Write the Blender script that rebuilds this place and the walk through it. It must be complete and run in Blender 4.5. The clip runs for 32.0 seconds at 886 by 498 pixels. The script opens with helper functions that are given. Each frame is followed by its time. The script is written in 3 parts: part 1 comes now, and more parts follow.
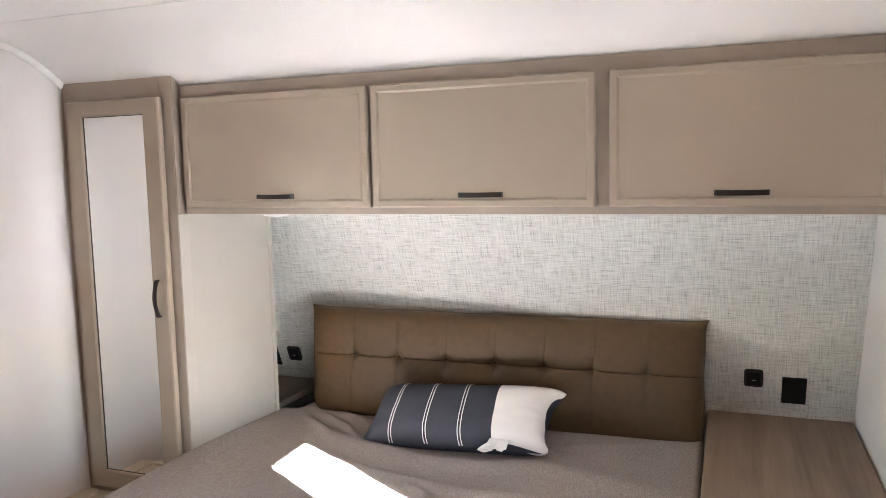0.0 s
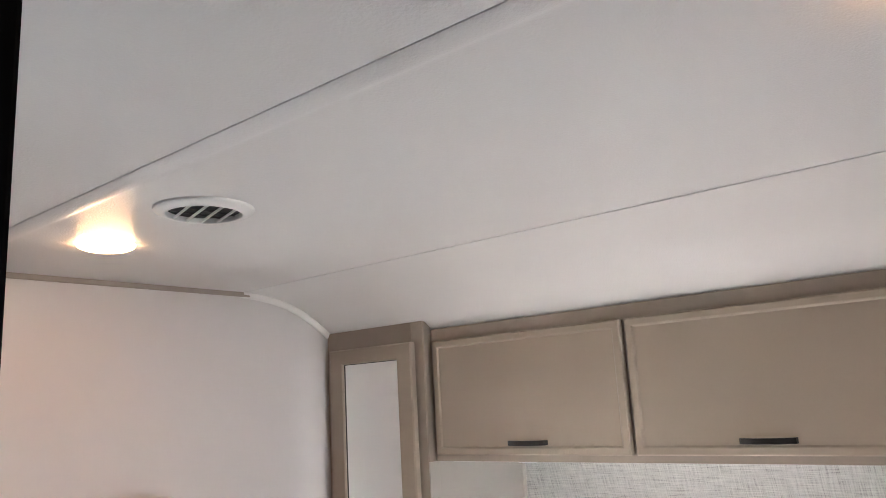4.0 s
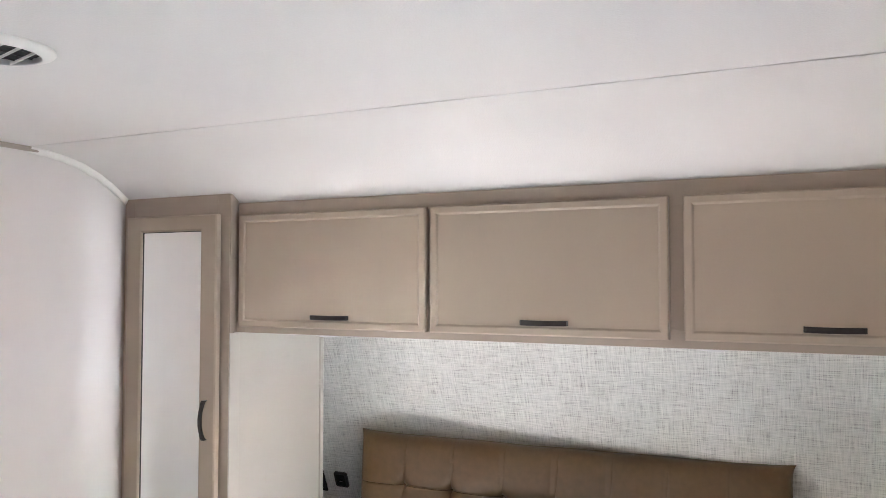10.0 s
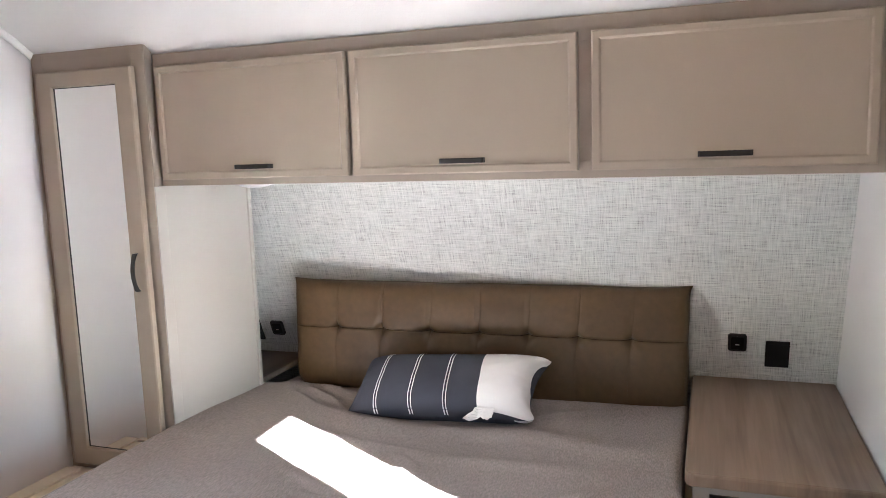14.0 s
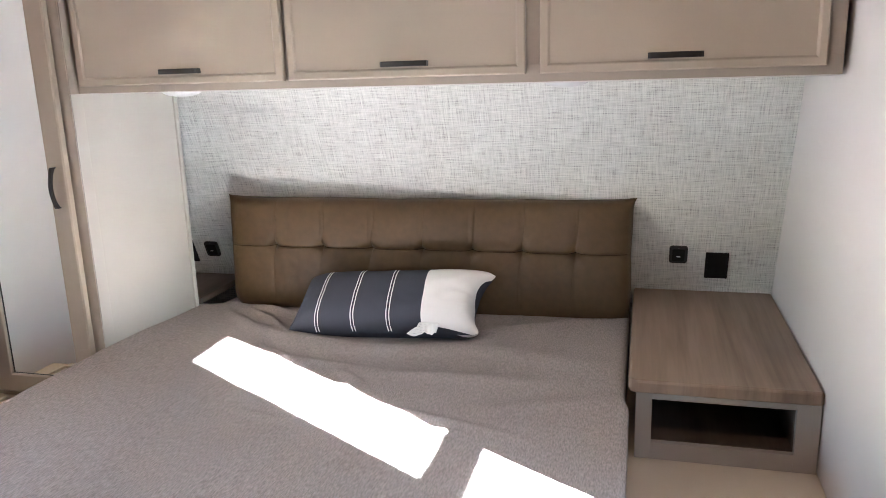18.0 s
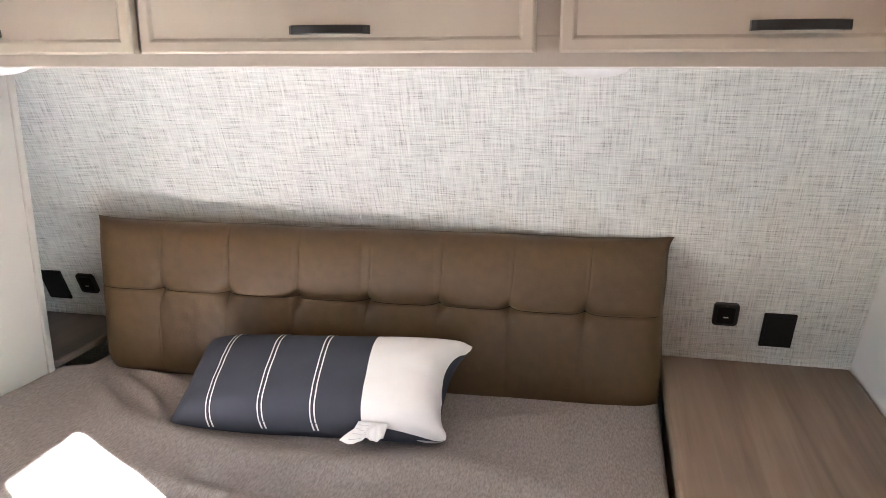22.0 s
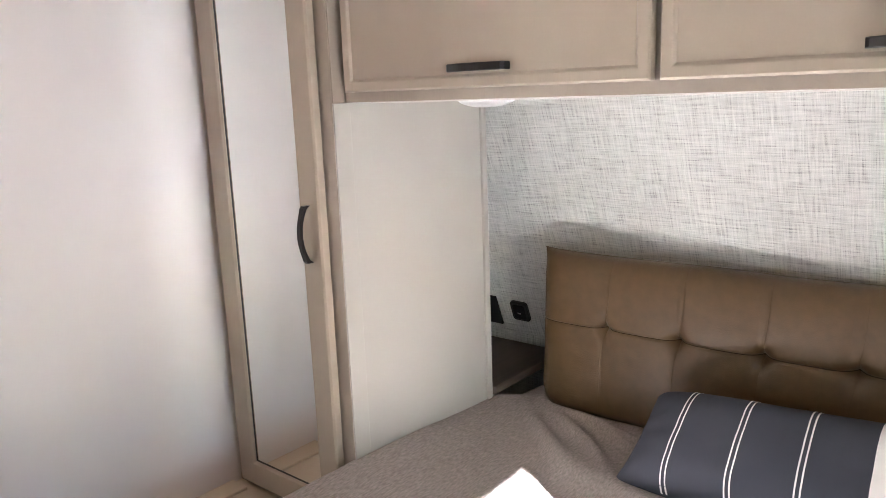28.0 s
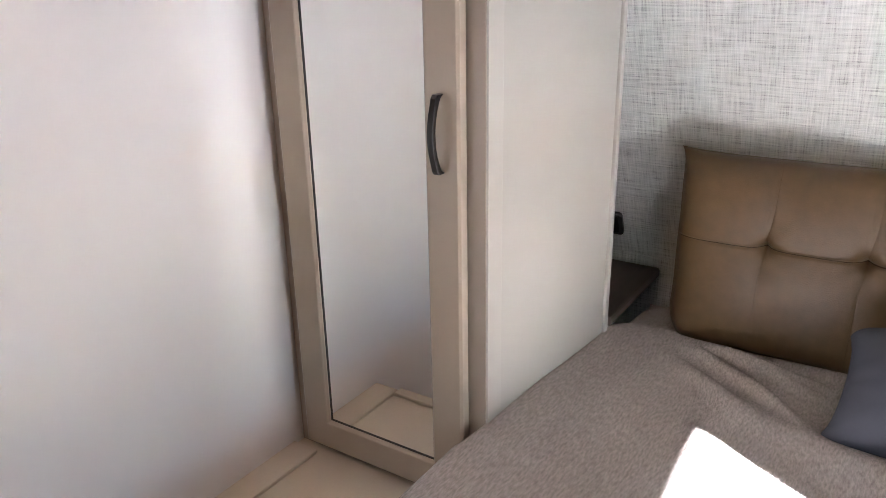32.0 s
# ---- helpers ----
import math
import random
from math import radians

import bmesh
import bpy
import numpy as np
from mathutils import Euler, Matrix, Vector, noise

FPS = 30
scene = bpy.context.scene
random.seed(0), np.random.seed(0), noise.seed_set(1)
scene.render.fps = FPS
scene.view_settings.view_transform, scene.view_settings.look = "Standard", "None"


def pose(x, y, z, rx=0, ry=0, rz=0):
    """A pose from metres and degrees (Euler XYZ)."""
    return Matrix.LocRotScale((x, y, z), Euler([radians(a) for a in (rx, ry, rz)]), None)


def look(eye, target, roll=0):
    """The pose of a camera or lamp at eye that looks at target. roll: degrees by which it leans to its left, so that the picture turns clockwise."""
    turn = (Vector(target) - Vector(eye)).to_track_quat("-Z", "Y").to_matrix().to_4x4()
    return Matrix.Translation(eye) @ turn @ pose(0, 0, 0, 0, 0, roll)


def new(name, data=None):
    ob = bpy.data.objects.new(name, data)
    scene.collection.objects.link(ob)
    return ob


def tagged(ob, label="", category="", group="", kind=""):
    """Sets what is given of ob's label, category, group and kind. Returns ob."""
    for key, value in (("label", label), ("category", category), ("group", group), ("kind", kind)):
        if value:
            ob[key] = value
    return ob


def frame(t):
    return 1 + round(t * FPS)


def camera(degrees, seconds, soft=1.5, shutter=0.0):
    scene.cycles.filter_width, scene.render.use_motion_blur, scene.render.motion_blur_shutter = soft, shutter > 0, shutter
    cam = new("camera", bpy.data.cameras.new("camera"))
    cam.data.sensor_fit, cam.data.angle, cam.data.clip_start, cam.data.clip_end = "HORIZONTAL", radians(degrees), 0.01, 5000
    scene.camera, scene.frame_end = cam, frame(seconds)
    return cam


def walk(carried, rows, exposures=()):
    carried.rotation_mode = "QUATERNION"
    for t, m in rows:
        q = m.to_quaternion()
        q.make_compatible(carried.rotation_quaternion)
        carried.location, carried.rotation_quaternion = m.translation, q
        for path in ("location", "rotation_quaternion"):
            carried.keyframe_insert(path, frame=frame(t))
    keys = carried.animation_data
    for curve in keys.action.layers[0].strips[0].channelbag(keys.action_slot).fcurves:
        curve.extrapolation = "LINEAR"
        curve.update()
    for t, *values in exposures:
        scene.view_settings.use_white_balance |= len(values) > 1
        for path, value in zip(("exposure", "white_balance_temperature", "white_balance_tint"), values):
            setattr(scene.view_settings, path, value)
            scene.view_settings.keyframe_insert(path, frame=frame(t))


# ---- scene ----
# camera: seconds, place, yaw to the left from +y, pitch up, lean
cam = camera(60.92, 32.0, soft=0.85)
ROWS = [
    (0, -0.049, 0.039, 1.540, 20.85, -6.03, -1.25),
    (0.5, -0.069, 0.062, 1.538, 22.42, -4.64, -2.67),
    (1, -0.102, 0.095, 1.543, 25.20, -2.84, -3.37),
    (1.5, -0.131, 0.099, 1.565, 28.16, -0.83, -2.92),
    (2, -0.115, 0.153, 1.562, 32.05, 1.89, -2.82),
    (2.5, -0.131, 0.172, 1.577, 34.85, 4.15, -2.72),
    (3, -0.128, 0.186, 1.583, 37.42, 6.44, -2.71),
    (3.5, -0.133, 0.188, 1.594, 38.62, 8.70, -3.15),
    (4, -0.111, 0.182, 1.597, 39.42, 11.32, -3.21),
    (4.5, -0.107, 0.186, 1.605, 39.42, 12.75, -3.84),
    (6.5, -0.102, 0.185, 1.606, 39.20, 14.26, -2.45),
    (7, -0.099, 0.180, 1.608, 38.29, 13.10, -0.78),
    (7.5, -0.092, 0.165, 1.607, 36.05, 11.90, 0.38),
    (8, -0.086, 0.159, 1.601, 32.80, 10.19, 0.32),
    (8.5, -0.094, 0.157, 1.598, 29.86, 7.82, 0.43),
    (9, -0.105, 0.155, 1.592, 27.73, 5.42, 0.84),
    (9.5, -0.109, 0.148, 1.585, 26.19, 3.55, 0.71),
    (10, -0.101, 0.130, 1.579, 24.87, 2.32, -0.03),
    (10.5, -0.092, 0.108, 1.575, 23.44, 1.24, -0.83),
    (11, -0.084, 0.090, 1.570, 22.19, -0.02, -1.33),
    (11.5, -0.080, 0.078, 1.564, 21.32, -1.36, -1.54),
    (12, -0.075, 0.069, 1.550, 20.49, -2.39, -1.47),
    (12.5, -0.074, 0.059, 1.546, 19.99, -3.69, -1.30),
    (13, -0.069, 0.056, 1.533, 19.72, -5.00, -1.34),
    (13.5, -0.062, 0.057, 1.520, 19.68, -6.43, -2.00),
    (14, -0.052, 0.059, 1.509, 19.70, -7.73, -2.00),
    (14.5, -0.056, 0.058, 1.504, 19.34, -8.71, -1.05),
    (15, -0.060, 0.060, 1.498, 18.78, -10.15, -0.66),
    (15.5, -0.062, 0.049, 1.484, 18.20, -11.41, -0.74),
    (17.5, -0.072, 0.055, 1.454, 15.75, -13.30, -1.02),
    (18, -0.083, 0.110, 1.450, 15.15, -13.23, -1.74),
    (18.5, -0.105, 0.188, 1.452, 14.56, -13.48, -1.69),
    (19, -0.126, 0.266, 1.445, 13.94, -13.12, -0.82),
    (19.5, -0.123, 0.334, 1.435, 13.15, -13.11, -0.16),
    (20, -0.116, 0.438, 1.437, 10.63, -13.42, -0.01),
    (20.5, -0.103, 0.549, 1.435, 7.69, -14.05, -0.40),
    (21, -0.107, 0.634, 1.425, 5.20, -14.44, -0.15),
    (21.5, -0.153, 0.724, 1.416, 6.84, -14.60, 0.13),
    (22, -0.249, 0.843, 1.434, 12.60, -14.32, -0.16),
    (22.5, -0.326, 0.942, 1.420, 17.50, -13.62, 0.43),
    (23, -0.387, 1.007, 1.418, 24.13, -12.96, 0.84),
    (23.5, -0.442, 1.092, 1.418, 29.24, -13.00, -0.11),
    (24, -0.490, 1.200, 1.418, 33.65, -13.70, -0.97),
    (24.5, -0.524, 1.308, 1.402, 37.19, -14.37, -1.66),
    (25, -0.525, 1.350, 1.389, 39.82, -14.15, -2.05),
    (25.5, -0.543, 1.324, 1.395, 40.45, -14.16, -1.86),
    (26, -0.537, 1.270, 1.396, 41.59, -14.08, -1.84),
    (26.5, -0.521, 1.198, 1.416, 42.38, -13.51, -1.87),
    (28.5, -0.519, 0.857, 1.441, 39.15, -11.69, -1.66),
    (29, -0.561, 0.849, 1.448, 38.85, -11.93, -0.55),
    (29.5, -0.638, 0.859, 1.439, 40.08, -12.70, -0.57),
    (30, -0.729, 0.898, 1.432, 40.94, -13.95, -1.21),
    (30.5, -0.805, 0.944, 1.418, 40.96, -15.23, -1.91),
    (31, -0.885, 0.976, 1.408, 39.84, -17.51, -2.41),
    (31.5, -0.997, 0.975, 1.403, 37.44, -19.35, -2.02),
    (32, -1.088, 0.972, 1.387, 33.56, -20.32, -1.09),
]
EXPOSURES = [(0.0, 7.18, 6060, 10.7), (2.0, 6.88, 6010, 10.7), (3.0, 6.56, 6010, 10.2), (4.0, 6.49, 6110, 10.7), (7.0, 6.4, 6160, 11.2), (9.0, 6.72, 5860, 8.7), (10.0, 7.0, 5860, 9.2), (12.0, 7.13, 5810, 10.2), (19.0, 7.27, 5810, 9.7), (22.0, 7.38, 6010, 11.2), (26.0, 7.16, 6060, 10.7), (29.0, 7.15, 5960, 11.2), (32.0, 7.15, 5860, 11.7)]
walk(cam, [(t, pose(x, y, z, 90 + pitch, 0, yaw) @ pose(0, 0, 0, 0, 0, roll)) for t, x, y, z, yaw, pitch, roll in ROWS], EXPOSURES)

# ---- light ----
scene.cycles.caustics_reflective, scene.cycles.blur_glossy = True, 0.0   # the mirror throws daylight on the wall beside it
SUN_UP, SUN_SIDE = radians(16.7), (-0.862, 0.507)
world = bpy.data.worlds.new("sky")
scene.world = world
world.use_nodes = True
sky = world.node_tree.nodes.new("ShaderNodeTexSky")
sky.sky_type, sky.sun_disc = "NISHITA", False
sky.dust_density, sky.air_density = 0.15, 1.0
sky.sun_elevation, sky.sun_rotation = SUN_UP, math.atan2(-SUN_SIDE[0], -SUN_SIDE[1])
world.node_tree.nodes["Background"].inputs["Strength"].default_value = 0.018
world.node_tree.links.new(sky.outputs["Color"], world.node_tree.nodes["Background"].inputs["Color"])
sun = new("sun", bpy.data.lights.new("sun", "SUN"))
sun.data.energy, sun.data.angle, sun.data.color = 5.0, radians(0.5), (1.0, 0.97, 0.92)
sun.matrix_world = look((4, -2, 3), (4 + SUN_SIDE[0], -2 + SUN_SIDE[1], 3 - math.tan(SUN_UP)))

# daylight of the bright sky near the sun, in the opening of the window that the sun shines through
glow = new("window_daylight", bpy.data.lights.new("window_daylight", "AREA"))
glow.data.shape, glow.data.size, glow.data.size_y, glow.data.energy, glow.data.color = "RECTANGLE", 0.22, 0.42, 0.052, (0.76, 0.86, 1.0)
glow.matrix_world = look((0.385, 1.0125, 1.04), (-1.0, 1.0125, 1.04))

# and of the open sky in the window across the bed, under its valance
pale = new("window_skylight", bpy.data.lights.new("window_skylight", "AREA"))
pale.data.shape, pale.data.size, pale.data.size_y, pale.data.energy, pale.data.color = "RECTANGLE", 0.60, 0.27, 0.042, (1.0, 0.97, 0.94)
pale.matrix_world = look((-2.10, 0.9525, 1.00), (0.0, 0.9525, 1.00))

# ---- materials ----
def material(name, colour, rough=0.5, metal=0.0, grain=0.0, size=40.0, bump=0.0, blotch=0.0, spec=0.5, coat=0.0, stretch=(1, 1, 1), bump_size=None):
    """A surface with blotches at half a metre, grain at 1/size metres, and fine relief."""
    m = bpy.data.materials.new(name)
    m.use_nodes = True
    nodes, links = m.node_tree.nodes, m.node_tree.links
    b = nodes["Principled BSDF"]
    b.inputs["Roughness"].default_value, b.inputs["Metallic"].default_value = rough, metal
    b.inputs["Specular IOR Level"].default_value, b.inputs["Coat Weight"].default_value = spec, coat
    b.inputs["Base Color"].default_value = (*colour, 1)
    place = nodes.new("ShaderNodeTexCoord")
    turn = nodes.new("ShaderNodeMapping")
    turn.inputs["Scale"].default_value = stretch
    links.new(place.outputs["Object"], turn.inputs["Vector"])
    def clouds(scale, detail):
        n = nodes.new("ShaderNodeTexNoise")
        n.inputs["Scale"].default_value, n.inputs["Detail"].default_value = scale, detail
        links.new(turn.outputs["Vector"], n.inputs["Vector"])
        return n.outputs["Fac"]
    last = None
    for amount, scale, detail in ((blotch, 2.3, 3.0), (grain, size, 4.0)):
        if amount:
            ramp = nodes.new("ShaderNodeMapRange")
            ramp.inputs["From Min"].default_value, ramp.inputs["From Max"].default_value = 0.3, 0.7
            ramp.inputs["To Min"].default_value, ramp.inputs["To Max"].default_value = 1 - amount, 1 + amount
            links.new(clouds(scale, detail), ramp.inputs["Value"])
            mul = nodes.new("ShaderNodeVectorMath")
            mul.operation = "SCALE"
            if last is None:
                mul.inputs[0].default_value = colour
            else:
                links.new(last, mul.inputs[0])
            links.new(ramp.outputs["Result"], mul.inputs["Scale"])
            last = mul.outputs["Vector"]
    if last is not None:
        links.new(last, b.inputs["Base Color"])
    if bump:
        relief = nodes.new("ShaderNodeBump")
        relief.inputs["Strength"].default_value, relief.inputs["Distance"].default_value = min(1.0, bump), 0.002
        links.new(clouds(bump_size or size, 3.0), relief.inputs["Height"])
        links.new(relief.outputs["Normal"], b.inputs["Normal"])
    return m


def math_node(nodes, links, op, a, b):
    n = nodes.new("ShaderNodeMath")
    n.operation = op
    for slot, value in ((0, a), (1, b)):
        if isinstance(value, (int, float)):
            n.inputs[slot].default_value = value
        else:
            links.new(value, n.inputs[slot])
    return n.outputs[0]


def linen():
    """Embossed wallpaper: crossed pale and grey slubs of uneven length, with relief."""
    m = material("linen_wallpaper", (0.6, 0.6, 0.58), rough=0.6, spec=0.3)
    nodes, links = m.node_tree.nodes, m.node_tree.links
    b, place = nodes["Principled BSDF"], nodes["Texture Coordinate"]
    total = None
    for scale, seed, weight, twist in (((330, 15, 1), 0, 1.0, 0.25), ((17, 330, 1), 5, 1.05, 0.25), ((170, 13, 1), 9, 0.5, 0.5), ((14, 190, 1), 13, 0.6, 0.5), ((520, 520, 1), 2, 0.5, 0.0)):
        turn = nodes.new("ShaderNodeMapping")
        turn.inputs["Scale"].default_value, turn.inputs["Location"].default_value = scale, (seed * 7.3, seed * 3.1, 0)
        links.new(place.outputs["Object"], turn.inputs["Vector"])
        n = nodes.new("ShaderNodeTexNoise")
        n.inputs["Scale"].default_value, n.inputs["Detail"].default_value, n.inputs["Distortion"].default_value = 1.0, 2.0, twist
        links.new(turn.outputs["Vector"], n.inputs["Vector"])
        part_ = math_node(nodes, links, "MULTIPLY", math_node(nodes, links, "SUBTRACT", n.outputs["Fac"], 0.5), weight)
        total = part_ if total is None else math_node(nodes, links, "ADD", total, part_)
    ramp = nodes.new("ShaderNodeValToRGB")
    for at_, colour in ((0.0, (0.28, 0.285, 0.28, 1)), (1.0, (0.73, 0.735, 0.71, 1))):
        ramp.color_ramp.elements[int(at_)].color = colour
    ramp.color_ramp.elements[0].position, ramp.color_ramp.elements[1].position = 0.10, 0.74
    mid = ramp.color_ramp.elements.new(0.40)
    mid.color = (0.575, 0.583, 0.565, 1)
    links.new(math_node(nodes, links, "ADD", math_node(nodes, links, "MULTIPLY", total, 0.80), 0.49), ramp.inputs["Fac"])
    links.new(ramp.outputs["Color"], b.inputs["Base Color"])
    relief = nodes.new("ShaderNodeBump")
    relief.inputs["Strength"].default_value, relief.inputs["Distance"].default_value = 0.75, 0.002
    links.new(total, relief.inputs["Height"])
    links.new(relief.outputs["Normal"], b.inputs["Normal"])
    return m


def wood_grain(name, dark, light, rough=0.4):
    """Printed wood: grain that runs along y, in streaks of several widths."""
    m = material(name, light, rough=rough)
    nodes, links = m.node_tree.nodes, m.node_tree.links
    b, place = nodes["Principled BSDF"], nodes["Texture Coordinate"]
    total = None
    for scale, weight in (((16, 1.3, 3), 1.0), ((80, 2.2, 8), 0.35), ((5, 0.7, 1), 0.9)):
        turn = nodes.new("ShaderNodeMapping")
        turn.inputs["Scale"].default_value = scale
        links.new(place.outputs["Object"], turn.inputs["Vector"])
        n = nodes.new("ShaderNodeTexNoise")
        n.inputs["Scale"].default_value, n.inputs["Detail"].default_value, n.inputs["Distortion"].default_value = 1.0, 4.0, 0.6
        links.new(turn.outputs["Vector"], n.inputs["Vector"])
        part_ = math_node(nodes, links, "MULTIPLY", math_node(nodes, links, "SUBTRACT", n.outputs["Fac"], 0.5), weight)
        total = part_ if total is None else math_node(nodes, links, "ADD", total, part_)
    ramp = nodes.new("ShaderNodeValToRGB")
    ramp.color_ramp.elements[0].color, ramp.color_ramp.elements[1].color = (*dark, 1), (*light, 1)
    ramp.color_ramp.elements[0].position, ramp.color_ramp.elements[1].position = 0.25, 0.75
    links.new(math_node(nodes, links, "ADD", total, 0.5), ramp.inputs["Fac"])
    links.new(ramp.outputs["Color"], b.inputs["Base Color"])
    return m


def glowing(name, colour, strength):
    m = material(name, (0.9, 0.9, 0.88), rough=0.3)
    b = m.node_tree.nodes["Principled BSDF"]
    b.inputs["Emission Color"].default_value, b.inputs["Emission Strength"].default_value = (*colour, 1), strength
    return m


WALL = material("wall_vinyl", (0.67, 0.645, 0.64), rough=0.45, blotch=0.02, grain=0.015, size=900, bump=0.08, spec=0.35)
CEILING = material("ceiling_vinyl", (0.70, 0.69, 0.68), rough=0.30, blotch=0.015, bump=0.45, size=230, spec=0.2)
TAUPE = material("taupe_foil", (0.33, 0.276, 0.221), rough=0.42, blotch=0.03, grain=0.01, size=300, bump=0.03, spec=0.4)
TAUPE_DARK = material("taupe_frame", (0.30, 0.253, 0.212), rough=0.45, blotch=0.03, grain=0.02, size=300, bump=0.03, spec=0.35)
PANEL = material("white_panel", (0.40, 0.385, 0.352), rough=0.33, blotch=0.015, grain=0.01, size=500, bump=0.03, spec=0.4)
CABINET_UNDER = material("white_board", (0.56, 0.53, 0.50), rough=0.5, blotch=0.02)
LINEN = linen()
WOOD = wood_grain("walnut_laminate", (0.13, 0.085, 0.06), (0.30, 0.215, 0.155))
# darker copy of the walnut: the shade behind the wardrobe is in its colour
SHADED_WOOD = wood_grain("shaded_walnut_laminate", (0.065, 0.046, 0.036), (0.15, 0.11, 0.085))
GREY = material("grey_foil", (0.36, 0.325, 0.295), rough=0.45, blotch=0.02, grain=0.01, size=300, spec=0.4)
CREAM = material("cream_vinyl_floor", (0.52, 0.45, 0.36), rough=0.4, blotch=0.04, grain=0.02, size=200)
# cubby boards coloured near black to deepen the shade in the recess
CUBBY = wood_grain("shaded_cubby_board", (0.05, 0.035, 0.028), (0.11, 0.085, 0.07), 0.5)
# near-black paint for the shaded gap under the left nightstand's top
UNDER_SHADE = material("under_shade", (0.05, 0.04, 0.035), rough=0.6)
BLACK = material("black_plastic", (0.012, 0.012, 0.013), rough=0.4, spec=0.4)
MATT_BLACK = material("matt_black_board", (0.004, 0.004, 0.004), rough=0.9, spec=0.05)
SEAM_TAN = material("tan_seam", (0.080, 0.048, 0.020), rough=0.5, spec=0.3)
# dark brown for the shade in the level seam and the tuft pits
SEAM_SHADE = material("seam_shade", (0.022, 0.014, 0.008), rough=0.6, spec=0.2)
SOCKET_BLACK = material("socket_black", (0.008, 0.008, 0.008), rough=0.6, spec=0.2)
BRONZE = material("dark_bronze_handle", (0.009, 0.007, 0.006), rough=0.42, metal=0.0, spec=0.35)
MIRROR = material("mirror_glass", (0.86, 0.87, 0.86), rough=0.015, metal=1.0)
WINDOW_BLACK = material("black_window_metal", (0.012, 0.013, 0.015), rough=0.3, metal=0.3)
LEATHER = material("tan_leather", (0.084, 0.050, 0.0205), rough=0.42, blotch=0.14, grain=0.10, size=45, bump=0.3, bump_size=420, spec=0.4)
FABRIC = material("heather_fabric", (0.312, 0.279, 0.265), rough=0.95, grain=0.24, size=300, bump=0.7, bump_size=300, blotch=0.05, spec=0.15, stretch=(1, 0.27, 1))
SLATE = material("slate_cotton", (0.053, 0.0555, 0.069), rough=0.9, grain=0.10, size=700, bump=0.3, bump_size=900, spec=0.15)
COTTON = material("white_cotton", (0.78, 0.76, 0.74), rough=0.9, grain=0.03, size=700, bump=0.3, bump_size=900, spec=0.15)
VALANCE = material("cream_leatherette", (0.74, 0.69, 0.65), rough=0.5, blotch=0.03, bump=0.1, size=300)
TRIM = material("taupe_trim", (0.34, 0.30, 0.265), rough=0.5, blotch=0.02)
WHITE = material("white_plastic", (0.80, 0.79, 0.77), rough=0.35)
LABEL_INK = material("grey_ink", (0.42, 0.41, 0.42), rough=0.8)
VENT_DARK = material("vent_shadow", (0.012, 0.011, 0.011), rough=0.8)
FIN = material("dark_fin", (0.06, 0.055, 0.055), rough=0.6)
LENS = material("frosted_lens", (0.60, 0.60, 0.61), rough=0.3)
LAMP = glowing("lit_lens", (1.0, 0.55, 0.25), 0.54)
FLOOR = wood_grain("vinyl_plank", (0.17, 0.13, 0.10), (0.30, 0.25, 0.20))
GROUND = material("gravel_ground", (0.30, 0.28, 0.25), rough=0.9, grain=0.25, size=8, blotch=0.1)
def clear_glass():
    """Thin pane: light goes straight through, and glances off by Fresnel."""
    m = bpy.data.materials.new("clear_glass")
    m.use_nodes = True
    nodes, links = m.node_tree.nodes, m.node_tree.links
    nodes.remove(nodes["Principled BSDF"])
    mix, clear, gloss, fresnel = (nodes.new("ShaderNode" + k) for k in ("MixShader", "BsdfTransparent", "BsdfGlossy", "Fresnel"))
    clear.inputs["Color"].default_value = (0.96, 0.98, 0.97, 1)
    gloss.inputs["Roughness"].default_value = 0.02
    fresnel.inputs["IOR"].default_value = 1.3
    links.new(fresnel.outputs["Fac"], mix.inputs["Fac"])
    links.new(clear.outputs["BSDF"], mix.inputs[1])
    links.new(gloss.outputs["BSDF"], mix.inputs[2])
    links.new(mix.outputs["Shader"], nodes["Material Output"].inputs["Surface"])
    return m


GLASS = clear_glass()


# ---- helpers for meshes ----
def part(name, bm, mat, parent=None, label="", smooth=False):
    """Links a bmesh as one mesh object, under a thing or a part if given."""
    data = bpy.data.meshes.new(name)
    bm.normal_update()
    bm.to_mesh(data)
    bm.free()
    data.materials.append(mat)
    if smooth:
        data.shade_smooth()
    ob = new(name, data)
    if parent is not None:
        ob.parent = parent
        ob.matrix_parent_inverse = Matrix.Translation(parent.matrix_basis.translation).inverted() if parent.parent is None else Matrix.Identity(4)
    return tagged(ob, label)


def thing(name, base, label, category, group=""):
    ob = new(name)
    ob.empty_display_size = 0.05
    ob.location = base
    return tagged(ob, label, category, group)


def add_block(bm, lo, hi, bevel=0.0, seg=2):
    """A box, its edges rounded by bevel, added to bm."""
    v = [bm.verts.new((x, y, z)) for z in (lo[2], hi[2]) for y in (lo[1], hi[1]) for x in (lo[0], hi[0])]
    faces = [bm.faces.new([v[i] for i in f]) for f in ((0, 2, 3, 1), (4, 5, 7, 6), (0, 1, 5, 4), (2, 6, 7, 3), (0, 4, 6, 2), (1, 3, 7, 5))]
    if bevel:
        edges = list({e for f in faces for e in f.edges})
        bmesh.ops.bevel(bm, geom=edges, offset=bevel, segments=seg, affect="EDGES", profile=0.5)
    return bm


def block(lo, hi, bevel=0.0, seg=2):
    return add_block(bmesh.new(), lo, hi, bevel, seg)


def blocks(*boxes, bevel=0.0):
    bm = bmesh.new()
    for lo, hi in boxes:
        add_block(bm, lo, hi, bevel)
    return bm


